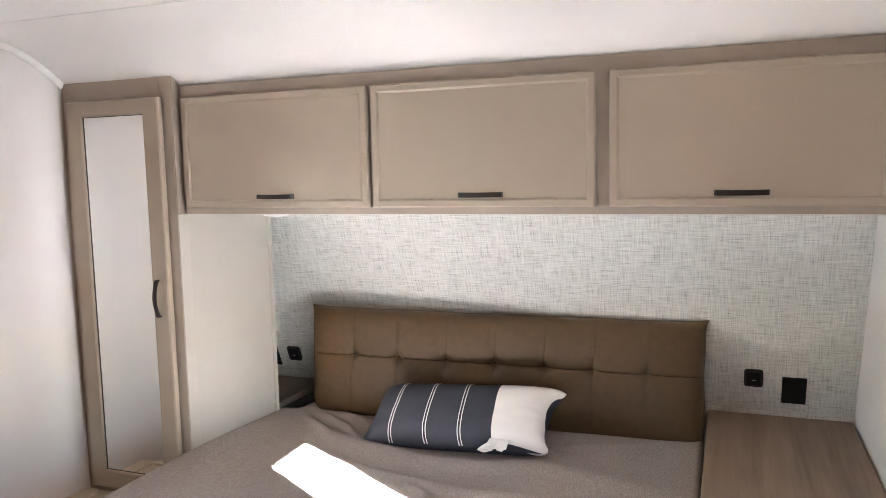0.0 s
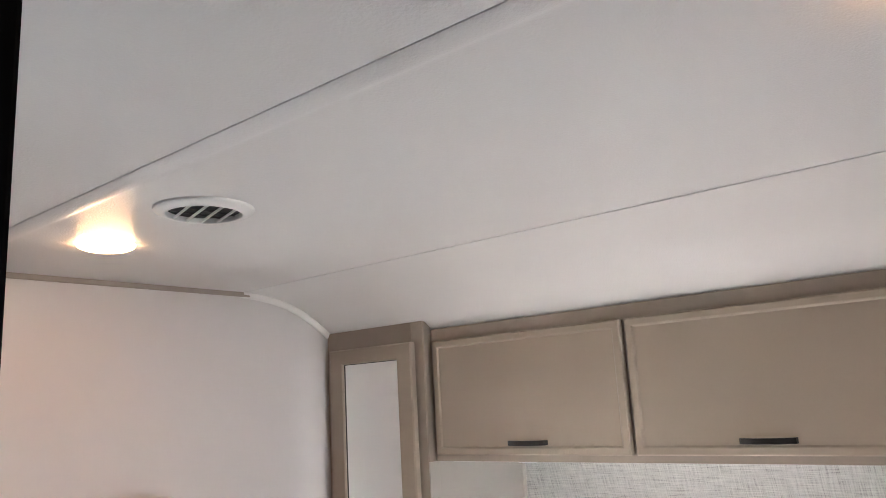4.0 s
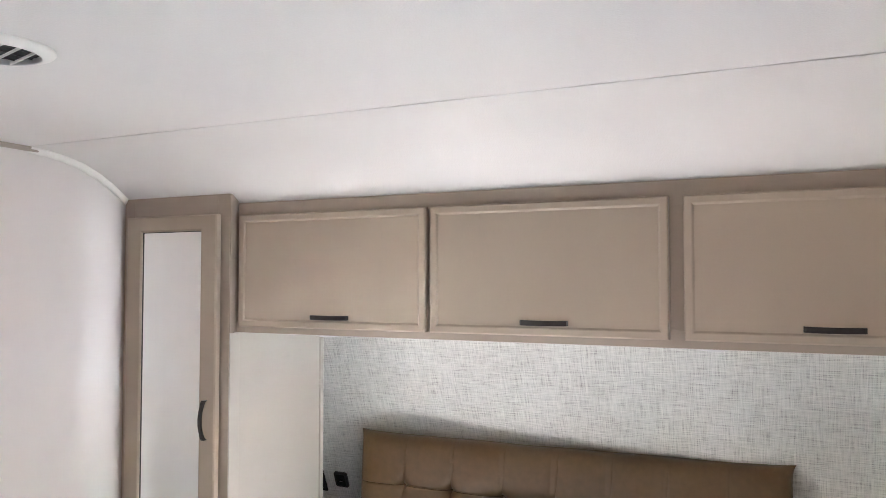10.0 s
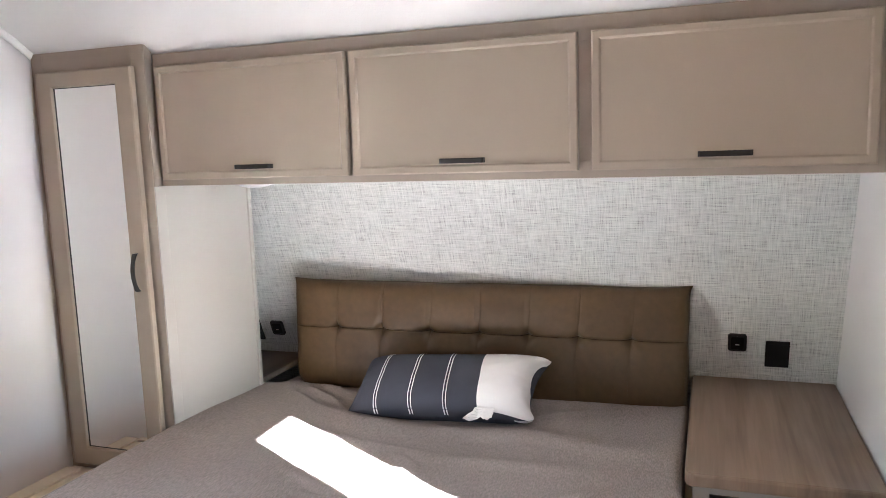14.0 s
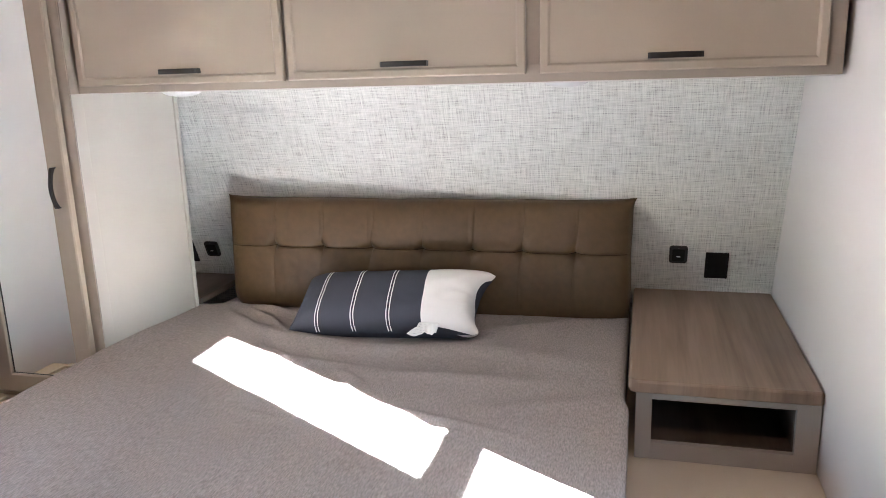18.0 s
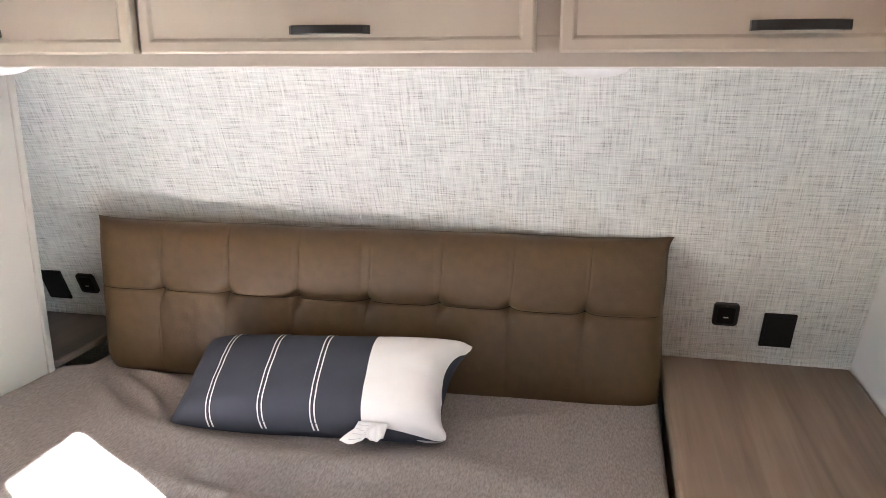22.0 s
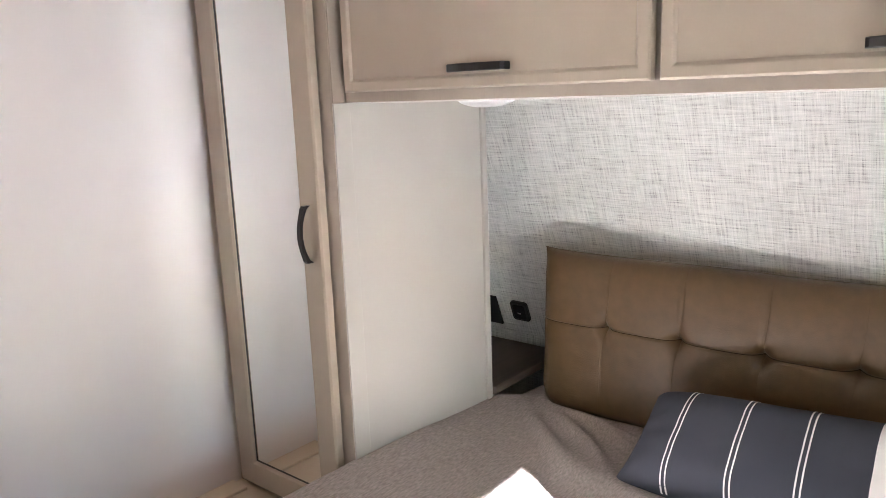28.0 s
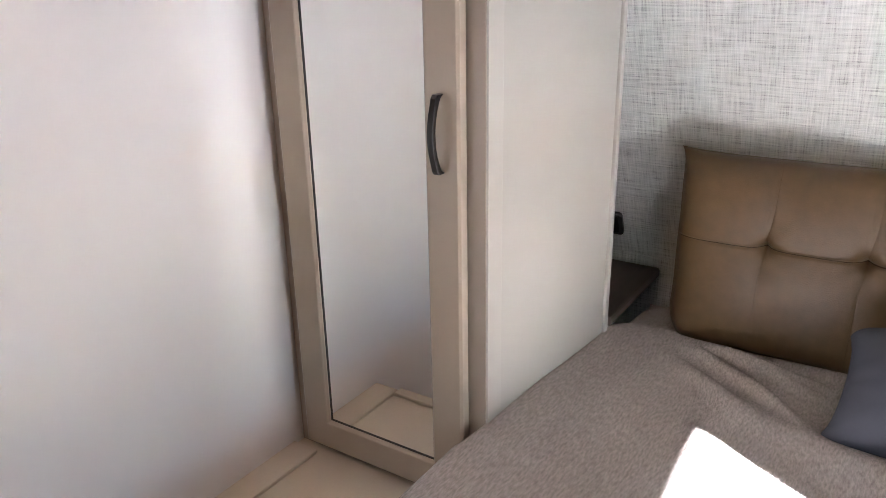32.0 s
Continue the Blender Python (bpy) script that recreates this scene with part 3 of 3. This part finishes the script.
ceiling_lamp(-1.40, 2.10, CB + 0.0038, LENS, 0.058, "round white puck light under the cabinet, switched off", "cabinet lights", BLACK, 0.018)
ceiling_lamp(-0.28, 2.10, CB + 0.0038, LENS, 0.058, "round white puck light under the cabinet, switched off", "cabinet lights", BLACK, 0.018)

# ---- sockets in the front wall ----
def on_wall(x, z):
    return Matrix.Translation((x, front_wall(z), z)) @ Matrix.Rotation(lean, 4, "X")


def usb_outlet(x, z):
    t = thing("usb_outlet", (x, front_wall(z), z), "small black square charging outlet on the papered wall", "outlet", "charging outlets")
    m = on_wall(x, z)
    for name, bm, mat in (("plate", prism(rounded_rect(-0.029, 0.029, -0.033, 0.033, 0.010), -0.009, 0.0, 0.002), BLACK),
                          ("insert", prism(rounded_rect(-0.020, 0.020, -0.024, 0.024, 0.006), -0.0105, -0.009, 0.0005), SOCKET_BLACK),
                          ("port", prism(rounded_rect(-0.006, 0.006, -0.006, -0.003, 0.0014), -0.0112, -0.0105), WHITE),
                          ("screw", prism(rounded_rect(-0.002, 0.002, -0.0285, -0.0265, 0.0009, 2), -0.0095, -0.009), FIN),
                          ("screw", prism(rounded_rect(-0.002, 0.002, 0.0265, 0.0285, 0.0009, 2), -0.0095, -0.009), FIN)):
        bm.transform(m)
        part(name, bm, mat, t)


def wall_socket(x, z):
    t = thing("wall_socket", (x, front_wall(z), z), "plain black power socket plate on the papered wall", "socket", "wall sockets")
    m = on_wall(x, z)
    for name, bm, mat in (("plate", prism(rounded_rect(-0.036, 0.036, -0.0505, 0.0505, 0.002), -0.006, 0.0, 0.0012), SOCKET_BLACK),
                          ("insert", prism(rounded_rect(-0.030, 0.030, -0.046, 0.041, 0.002), -0.0072, -0.006, 0.0005), SOCKET_BLACK)):
        bm.transform(m)
        part(name, bm, mat, t)


for x, z in ((-1.710, 0.802), (0.036, 0.841)):
    usb_outlet(x, z)
for x, z in ((-1.824, 0.790), (0.158, 0.803)):
    wall_socket(x, z)

# ---- nightstands ----
def nightstand(x0, x1, front, body0, body1, label, cubby, high, wood):
    n = thing("nightstand", ((x0 + x1) / 2, 2.3, PLAT), label, "nightstand", "nightstands beside the bed")
    bm = bmesh.new()
    r, outline = 0.03, []
    wall = front_wall(0.70) - 0.003
    for a in range(0, 91, 15):
        outline.append((x0 + r - r * math.sin(radians(90 - a)), front + r - r * math.cos(radians(90 - a))))
    outline += [(x1 - 0.008, front), (x1, front + 0.008), (x1, wall), (x0, wall)]
    def ring(z, d):
        return [(min(max(x, x0 + d), x1 - d), max(y, front + d), z) for x, y in outline]
    add_ring(bm, [ring(0.670, 0.003), ring(0.673, 0.0), ring(high - 0.007, 0.0), ring(high - 0.002, 0.002), ring(high, 0.006)], True, True)
    bmesh.ops.recalc_face_normals(bm, faces=bm.faces)
    part("top", bm, wood, n, "wood-grain laminate top")
    f = front + 0.012
    if cubby:
        c0, c1, z0, z1 = cubby
        for name, lo, hi in (("stile", (body0, f, PLAT), (c0, f + 0.018, 0.6695)), ("stile", (c1, f, PLAT), (body1, f + 0.018, 0.6695)),
                             ("rail", (c0, f, z1), (c1, f + 0.018, 0.6695)), ("rail", (c0, f, PLAT), (c1, f + 0.018, z0))):
            part(name, block(lo, hi, 0.0006, 1), GREY, n)
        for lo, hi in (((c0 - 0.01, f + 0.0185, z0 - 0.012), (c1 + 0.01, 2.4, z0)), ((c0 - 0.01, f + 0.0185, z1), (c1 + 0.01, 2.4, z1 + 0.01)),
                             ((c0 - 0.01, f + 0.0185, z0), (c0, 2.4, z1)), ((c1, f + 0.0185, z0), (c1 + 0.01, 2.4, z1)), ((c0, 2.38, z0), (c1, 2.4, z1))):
            part("cubby_board", block(lo, hi), CUBBY, n, "board inside the open cubby, coloured dark for the shade there")
    # without a cubby the side is coloured near black, as shade under the top
    part("side", block((body0, f + 0.0185, PLAT), (body0 + 0.015, 2.678, 0.6695)), GREY if cubby else UNDER_SHADE, n)
    return n


nightstand(-0.104, RIGHT - 0.0025, 1.886, -0.085, RIGHT - 0.004, "grey nightstand with a wood-grain top and an open cubby", (-0.046, 0.283, 0.535, 0.651), 0.704, WOOD)
nightstand(LEFT + 0.004, -1.592, 2.362, -1.98, -1.70, "nightstand behind the wardrobe, its wood-grain top coloured darker for shade", None, 0.692, SHADED_WOOD)

# ---- bed ----
BX0, BX1, BY0, BY1, BZ = -1.622, -0.112, 0.74, 2.60, 0.660
bed = thing("bed", (-0.86, 1.67, 0.0), "wide bed with a heather grey-brown fitted cover", "bed")
part("base", block((BX0 + 0.03, BY0 + 0.03, 0.0), (BX1 - 0.03, BY1 - 0.02, 0.44), 0.01), GREY, bed)
bm = bmesh.new()
def edge_profile(a, b, n, r):
    out = [(a, 0.22), (a, 0.12)] + [(a + r - r * math.cos(radians(t)), r - r * math.sin(radians(t))) for t in range(0, 91, 15)]
    mid = [(a + r + (b - a - 2 * r) * k / n, 0.0) for k in range(1, n)]
    return out + mid + [(b - (p - a), d) for p, d in reversed(out)]
xs, ys = edge_profile(0.0, 1.0, 150, 0.02), edge_profile(BY0, BY1, 190, 0.045)
def bed_top(x, y):
    h = 0.006 * noise.noise((x * 2.2, y * 2.0, 3.1)) + 0.0035 * noise.noise((x * 6, y * 5, 1.0))
    # creases that fan out from under the cushion's corner and short puckers along the light
    for cx, cy, ang, length, amp, w in ((-1.33, 2.32, 144, 0.14, 0.019, 0.019), (-1.31, 2.392, 168, 0.13, 0.017, 0.013), (-1.37, 2.26, 138, 0.12, 0.016, 0.016), (-1.26, 2.36, 158, 0.09, 0.013, 0.012), (-1.24, 2.25, 132, 0.10, 0.010, 0.014),
                                        (-0.86, 1.72, 150, 0.16, 0.014, 0.018), (-0.98, 1.66, 150, 0.12, 0.012, 0.016), (-0.45, 2.12, 170, 0.4, 0.008, 0.05), (-0.50, 1.66, 165, 0.14, 0.010, 0.014),
                                        (-0.42, 2.36, 25, 0.20, 0.008, 0.022), (-0.82, 1.86, 140, 0.07, 0.010, 0.012), (-0.92, 1.95, 172, 0.16, 0.007, 0.018), (-0.60, 1.92, 4, 0.22, 0.008, 0.030),
                                        (-0.30, 1.80, 20, 0.20, 0.007, 0.030), (-1.10, 1.99, 150, 0.10, 0.007, 0.016),
                                        (-0.808, 1.800, 95, 0.050, 0.012, 0.034), (-0.76, 1.785, 140, 0.05, 0.008, 0.015), (-0.95, 1.602, 165, 0.06, 0.008, 0.008), (-0.51, 1.613, 178, 0.05, 0.009, 0.008)):
        dx, dy = x - cx, y - cy
        s, c = math.sin(radians(ang)), math.cos(radians(ang))
        along, across = dx * c + dy * s, -dx * s + dy * c
        h += amp * math.exp(-(along / length) ** 2 - (across / w) ** 2)
    # the cover rolls up in front of the pillow and dips under it
    roll = 2.082 + 0.50 * (x + 0.82) ** 2
    here = 1 / (1 + math.exp(-(x + 1.36) / 0.03)) / (1 + math.exp((x + 0.55) / 0.05))
    h += here * (0.016 * math.exp(-((y - roll) / 0.045) ** 2) - 0.010 / (1 + math.exp(-(y - roll - 0.07) / 0.015)) * max(0.0, min(1.0, (2.5 - y) / 0.1)))
    # the head corner beside the wardrobe sinks a little
    h -= 0.035 * min(1.0, max(0.0, (-1.50 - x) / 0.08)) * min(1.0, max(0.0, (y - 2.38) / 0.10))
    return h
grid = {}
for i, (u, du) in enumerate(xs):
    for j, (y, dy) in enumerate(ys):
        # pressed against the wardrobe panel, and a little wider in front of it
        free = max(0.0, min(1.0, (1.885 - y) / 0.04))
        x0 = flank(max(y, 1.885)) + 0.0008 - 0.026 * free
        x1 = BX1 + 0.012 * max(0.0, min(1.0, (1.885 - y) / 0.05))
        # keep the rounded edges at their true radius
        x = x0 + u if u < 0.06 else (x1 - (1 - u) if u > 0.94 else x0 + 0.06 + (u - 0.06) / 0.88 * (x1 - x0 - 0.12))
        if u < 0.06 and du < 0.021:
            du *= 0.25 + 0.75 * free
        drop = max(du, dy)
        z = BZ - drop + (bed_top(x, y) + 0.013 * math.exp(-((x - x0) / 0.10) ** 2) * (1 - 0.7 * free) if drop < 0.02 else 0.0)
        grid[i, j] = bm.verts.new((x, y, z))
for i in range(len(xs) - 1):
    for j in range(len(ys) - 1):
        bm.faces.new((grid[i, j], grid[i + 1, j], grid[i + 1, j + 1], grid[i, j + 1]))
part("mattress", bm, FABRIC, bed, "heather grey-brown woven cover", True)

# ---- headboard cushion ----
HX0, HX1, HZ0, HZ1 = -1.494, -0.110, 0.650, 1.044
TUFTS = [-1.315, -1.140, -0.962, -0.787, -0.618, -0.455, -0.285]
SEAM = 0.879


def headboard(u, v, face):
    x = (HX0 + HX1) / 2 + (HX1 - HX0) / 2 * u * (1 + 0.006 * (abs(v) ** 4 - 0.6))
    z = (HZ0 + HZ1) / 2 + (HZ1 - HZ0) / 2 * v * (1 - 0.010 * (1 - abs(u) ** 6))
    # the lower corners are rounder than the pointed upper ones
    if v < -0.6:
        x -= (0.030 if u < 0 else 0.010) * u ** 9 * ((-v - 0.6) / 0.4) ** 2
    rim = max(0.0, 1 - abs(u) ** 26) ** 0.5 * max(0.0, 1 - abs(v) ** 9) ** 0.5
    z += 0.003 * noise.noise((x * 5, 0, 7 + v)) * abs(v)
    x += 0.003 * noise.noise((z * 12, 0, 9 + u)) * abs(u) ** 3
    # the upper corners run out into small points
    tip = (abs(u) * max(0.0, v)) ** 16
    x, z = x + 0.009 * u * tip, z + 0.006 * tip
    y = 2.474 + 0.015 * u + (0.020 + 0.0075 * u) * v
    # the cushion stands a little askew, one end nearer the wall and lower; scaled about the camera's eye to fit its
    # view
    turn_y, view_scale = 0.028 + 0.028 * u, 1.0138 + 0.0138 * u
    x_, z_ = (x + 0.116) * view_scale - 0.116, 1.437 + (z - 1.437) * view_scale
    if face < 0:
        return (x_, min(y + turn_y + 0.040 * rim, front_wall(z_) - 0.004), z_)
    depth = 0.050 * rim
    k = min(range(7), key=lambda n: abs(TUFTS[n] - x))
    # the upright seams bow a little towards their tuft
    dz = z - SEAM
    dx = x - TUFTS[k] - 0.010 * (1 - math.exp(-(abs(dz) / 0.05) ** 2)) * (1 if dz > 0 else -0.7)
    r, turn = math.hypot(x - TUFTS[k], dz), math.atan2(dz, x - TUFTS[k])
    stitch = 0.0028 * soft_seam(dx, 0.0026) * (1.0 if dz > 0 else 0.3) * (0.5 + 0.5 * math.exp(-abs(dz) / 0.05)) + 0.0038 * soft_seam(dz, 0.0026)
    pit = 0.030 * math.exp(-(r / 0.013) ** 1.2) + 0.0045 * math.exp(-math.hypot((x - TUFTS[k]) * 0.8, dz * 1.2) / 0.030)
    folds = 0.0042 * (r / 0.02) * math.exp(-r / 0.020) * (math.cos(4 * turn) + 0.3 * math.cos(5 * turn + 1.3 * k))
    pull = -0.0022 * math.exp(-(dz / 0.022) ** 2) * math.exp(-(abs(x - TUFTS[k]) / 0.06) ** 2)
    wrinkle = 0.0012 * noise.noise((x * 14, z * 18, 0)) + 0.004 * noise.noise((x * 3, z * 4, 5)) + 0.0008 * noise.noise((x * 40, z * 34, 2))
    # each field between the seams is stuffed a little
    left = (x - TUFTS[0]) / 0.1717 % 1.0
    up = (z - SEAM) / (HZ1 - SEAM) if z > SEAM else (z - HZ0) / (SEAM - HZ0)
    stuffed = 0.0045 * (4 * left * (1 - left)) ** 0.6 * max(0.0, 4 * up * (1 - up)) ** 0.6
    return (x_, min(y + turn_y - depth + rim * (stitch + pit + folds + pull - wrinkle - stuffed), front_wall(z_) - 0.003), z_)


hb = thing("headboard_cushion", (-0.81, 2.47, HZ0), "long tan leather headboard cushion with a row of seven tufts", "headboard")
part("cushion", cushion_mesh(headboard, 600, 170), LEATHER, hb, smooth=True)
for tx in TUFTS:
    p = headboard((tx - (HX0 + HX1) / 2) * 2 / (HX1 - HX0), (SEAM - (HZ0 + HZ1) / 2) * 2 / (HZ1 - HZ0), 1)
    # small dark disc at the bottom of each pit, in place of its shade
    b = lathe([(0.001, 0.003), (0.005, 0.002), (0.0075, 0.0)], (0, 0, 0), 14, True, True)
    b.transform(Matrix.Translation((p[0], p[1] + 0.0015, p[2])) @ Matrix.Rotation(math.pi / 2, 4, "X"))
    part("tuft_shade", b, SEAM_SHADE, hb, smooth=True)

def seam_strip(points, across):
    """A narrow strip laid in the groove of a seam."""
    bm = bmesh.new()
    add_ring(bm, [[Vector(p) + Vector(across) * k + Vector((0, -lift, 0)) for p in points] for k, lift in ((-0.0014, -0.0004), (-0.0006, 0.0013), (0.0006, 0.0013), (0.0014, -0.0004))], closed=False)
    bmesh.ops.recalc_face_normals(bm, faces=bm.faces)
    return bm


def on_cushion(x, z):
    u = (x - (HX0 + HX1) / 2) * 2 / (HX1 - HX0)
    v = (z - (HZ0 + HZ1) / 2) * 2 / (HZ1 - HZ0)
    return headboard(u, v, 1)


def upright(tx, z):
    dz = z - SEAM
    return on_cushion(tx + 0.010 * (1 - math.exp(-(abs(dz) / 0.05) ** 2)) * (1 if dz > 0 else -0.7), z)


for tx in TUFTS:
    part("upright_seam", seam_strip([upright(tx, SEAM + 0.004 + (HZ1 - 0.012 - SEAM) * k / 40) for k in range(40)], (0.5, 0, 0)), SEAM_TAN, hb, smooth=True)
    part("upright_seam", seam_strip([upright(tx, HZ0 + 0.03 + (SEAM - 0.034 - HZ0) * k / 40) for k in range(41)], (0.4, 0, 0)), SEAM_TAN, hb, smooth=True)
part("level_seam", seam_strip([on_cushion(HX0 + 0.012 + (HX1 - HX0 - 0.024) * k / 300, SEAM) for k in range(301)], (0, 0, 0.7)), SEAM_SHADE, hb, smooth=True)

# ---- throw pillow ----
PW, PH = 0.625, 0.235
pil = thing("throw_pillow", (-0.85, 2.25, 0.67), "slate grey lumbar pillow with white stripes and a white end", "pillow")
P_FRAME = Matrix.Translation((-0.850, 2.264, 0.740)) @ Matrix.Rotation(radians(-3), 4, "Z") @ Matrix.Rotation(radians(-54), 4, "X") @ Matrix.Rotation(radians(-5.2), 4, "Y")


def pillow(u, v, face, grow=0.0):
    """Local frame: x along, z up its height, -y to the front."""
    side = 0.085 if u > 0 else 0.04
    tip = (abs(u) * abs(v)) ** 7
    mid = max(-1.0, min(1.0, v + (0.18 * (1 - v * v) if u > 0 else 0.0)))
    w = PW / 2 * u * (1 - side * (1 - abs(mid) ** 2.0) * abs(u) ** 5 + 0.05 * tip)
    w *= 1 - (0.07 * (v + 1) / 2 if u < 0 else 0.0)
    w += (0.020 * max(0.0, v) ** 2 - 0.010 * max(0.0, -v)) * max(0.0, u) ** 3
    h = PH / 2 * v * (1 - 0.05 * (1 - u * u) * abs(v) ** 3 + 0.02 * tip)
    # the corners end in small rounded ears
    w -= math.copysign(0.016, u) * max(0.0, (abs(v) - 0.82) / 0.18) ** 2 * abs(u) ** 12
    h -= math.copysign(0.008, v) * max(0.0, (abs(u) - 0.90) / 0.10) ** 2 * abs(v) ** 4
    puff = max(0.0, 1 - abs(u) ** (8 if u > 0 else 5)) ** 0.55 * max(0.0, 1 - abs(v) ** 3.2) ** 0.5
    crease = 0.003 * noise.noise((u * 4, v * 2.2, 2)) * puff + 0.0015 * noise.noise((u * 9, v * 5, 4)) * puff
    # gathers that run in from the drawn-in side of the white end
    reach = max(0.0, abs(u) - 0.45) / 0.55
    fan = math.atan2(v + 0.1, 1.15 - abs(u))
    crease += 0.0025 * reach * math.cos(7 * fan + (0.4 if u > 0 else 2.0)) * puff
    thick = 0.078 if face > 0 else 0.070
    y = -face * (thick * puff + crease + grow)
    # the upper tips fall back
    y += (0.006 if u > 0 else 0.02) * max(0.0, v) ** 4 * abs(u) ** 6
    return P_FRAME @ Vector((w, y, h))


def foot(u):
    """Where the front panel ends at the bottom seam: it runs out to the corner at the white end."""
    s = max(0.0, min(1.0, (u - 0.45) / 0.5))
    return -0.94 - 0.06 * s * s * (3 - 2 * s)


def right_seam(v):
    """The white front ends short of the side where the cover is drawn in."""
    return 1.0 - 0.018 * max(0.0, 1 - ((v - 0.25) / 0.5) ** 2)


def sheet(u0, u1, v0, v1, face, nu, nv=46, grow=0.0):
    """One piece of the cover: u0 and u1 may vary along v, v0 and v1 along u."""
    bm = bmesh.new()
    rows_ = []
    for j in range(nv + 1):
        s, row_ = j / nv, []
        for i in range(nu + 1):
            a, b = ((k(2 * s - 1) if callable(k) else k) for k in (u0, u1))
            u = a + (b - a) * i / nu
            lo, hi = ((k(u) if callable(k) else k) for k in (v0, v1))
            row_.append(pillow(u, lo + (hi - lo) * s, face, grow))
        rows_.append(row_)
    add_ring(bm, rows_, closed=False)
    bmesh.ops.recalc_face_normals(bm, faces=bm.faces)
    return bm


SPLIT = 0.43
ear = bmesh.new()
rim = []
for k in range(9):
    a = math.pi * (0.35 + 1.3 * k / 8)
    rim.append([P_FRAME @ Vector((-0.268 + (0.020 + 0.004 * d) * math.cos(a), 0.026 + 0.010 * d, 0.098 + 0.020 * math.sin(a))) for d in (-1.0, -0.4, 0.4, 1.0)])
add_ring(ear, rim, closed=False)
bmesh.ops.recalc_face_normals(ear, faces=ear.faces)
bmesh.ops.solidify(ear, geom=ear.faces[:], thickness=0.004)
part("corner_ear", ear, SLATE, pil, "slate grey cotton", True)
STRIPES = (-0.674, -0.644, -0.291, -0.261, 0.080, 0.110)
part("slate_front", sheet(-1.0, SPLIT, foot, 1.0, 1, 80), SLATE, pil, "slate grey cotton", True)
part("white_front", sheet(SPLIT, right_seam, foot, 1.0, 1, 50), COTTON, pil, "white cotton end", True)
part("white_wrap", sheet(0.78, 1.0, -1.0, lambda u: -1.0 + 0.10 * max(0.0, (u - 0.78) / 0.22) ** 1.5, -1, 30, 8, 0.0012), COTTON, pil, "white cotton end", True)
part("side_gusset", sheet(right_seam, 1.0, foot, 1.0, 1, 6), SLATE, pil, "slate grey cotton", True)
part("under_front", sheet(-1.0, 1.0, -1.0, foot, 1, 90, 10), SLATE, pil, "slate grey cotton", True)
part("back_cover", sheet(-1.0, 1.0, -1.0, 1.0, -1, 90), SLATE, pil, "slate grey cotton", True)
for u in STRIPES:
    part("stripe", sheet(u - 0.0048, u + 0.0048, foot, 0.985, 1, 1, 60, 0.0009), COTTON, pil, "thin woven white stripe", True)
    part("stripe", sheet(u - 0.016 + 0.012, u + 0.006 + 0.002, -0.995, lambda u: foot(u) - 0.006, 1, 1, 8, 0.0009), COTTON, pil, "thin woven white stripe", True)
rows_ = []
for k in range(21):
    s = k / 20
    row_ = []
    for q in range(25):
        r = q / 24
        u = 0.415 + 0.205 * r
        root = pillow(u, foot(u) + 0.045, 1, 0.003)
        # two folds: one end is turned out over the bed, the other hangs short along the seam
        out = 0.040 - 0.022 * r + 0.004 * math.sin(9 * r)
        crease = 0.0030 * math.sin(11 * r + 3 * s) + 0.0016 * math.sin(27 * r - 5 * s)
        curl = max(0.0, 1 - r / 0.22) * max(0.0, s - 0.45) / 0.55
        down = max(0.683 - 0.006 * s, root.z - 0.016 * s - 0.010 * s * s)
        row_.append(Vector((root.x - 0.020 * curl - 0.006 * s, root.y - 0.002 - out * s - 0.006 * curl, down + crease * min(1.0, 2 * s) + 0.003 * curl)))
    rows_.append(row_)
bm = bmesh.new()
add_ring(bm, rows_, closed=False)
bmesh.ops.recalc_face_normals(bm, faces=bm.faces)
bmesh.ops.solidify(bm, geom=bm.faces[:], thickness=0.0008)
tag_ = part("care_label", bm, COTTON, pil, "crumpled white care label with fine grey print", True)
for k in range(4):
    bm = bmesh.new()
    lines = [[rows_[5 + 4 * k][q].lerp(rows_[6 + 4 * k][q], d) + Vector((0, -0.0006, 0.0016)) for q in range(2, 12)] for d in (0.0, 0.35)]
    add_ring(bm, lines, closed=False)
    bmesh.ops.recalc_face_normals(bm, faces=bm.faces)
    part("print_line", bm, LABEL_INK, tag_)
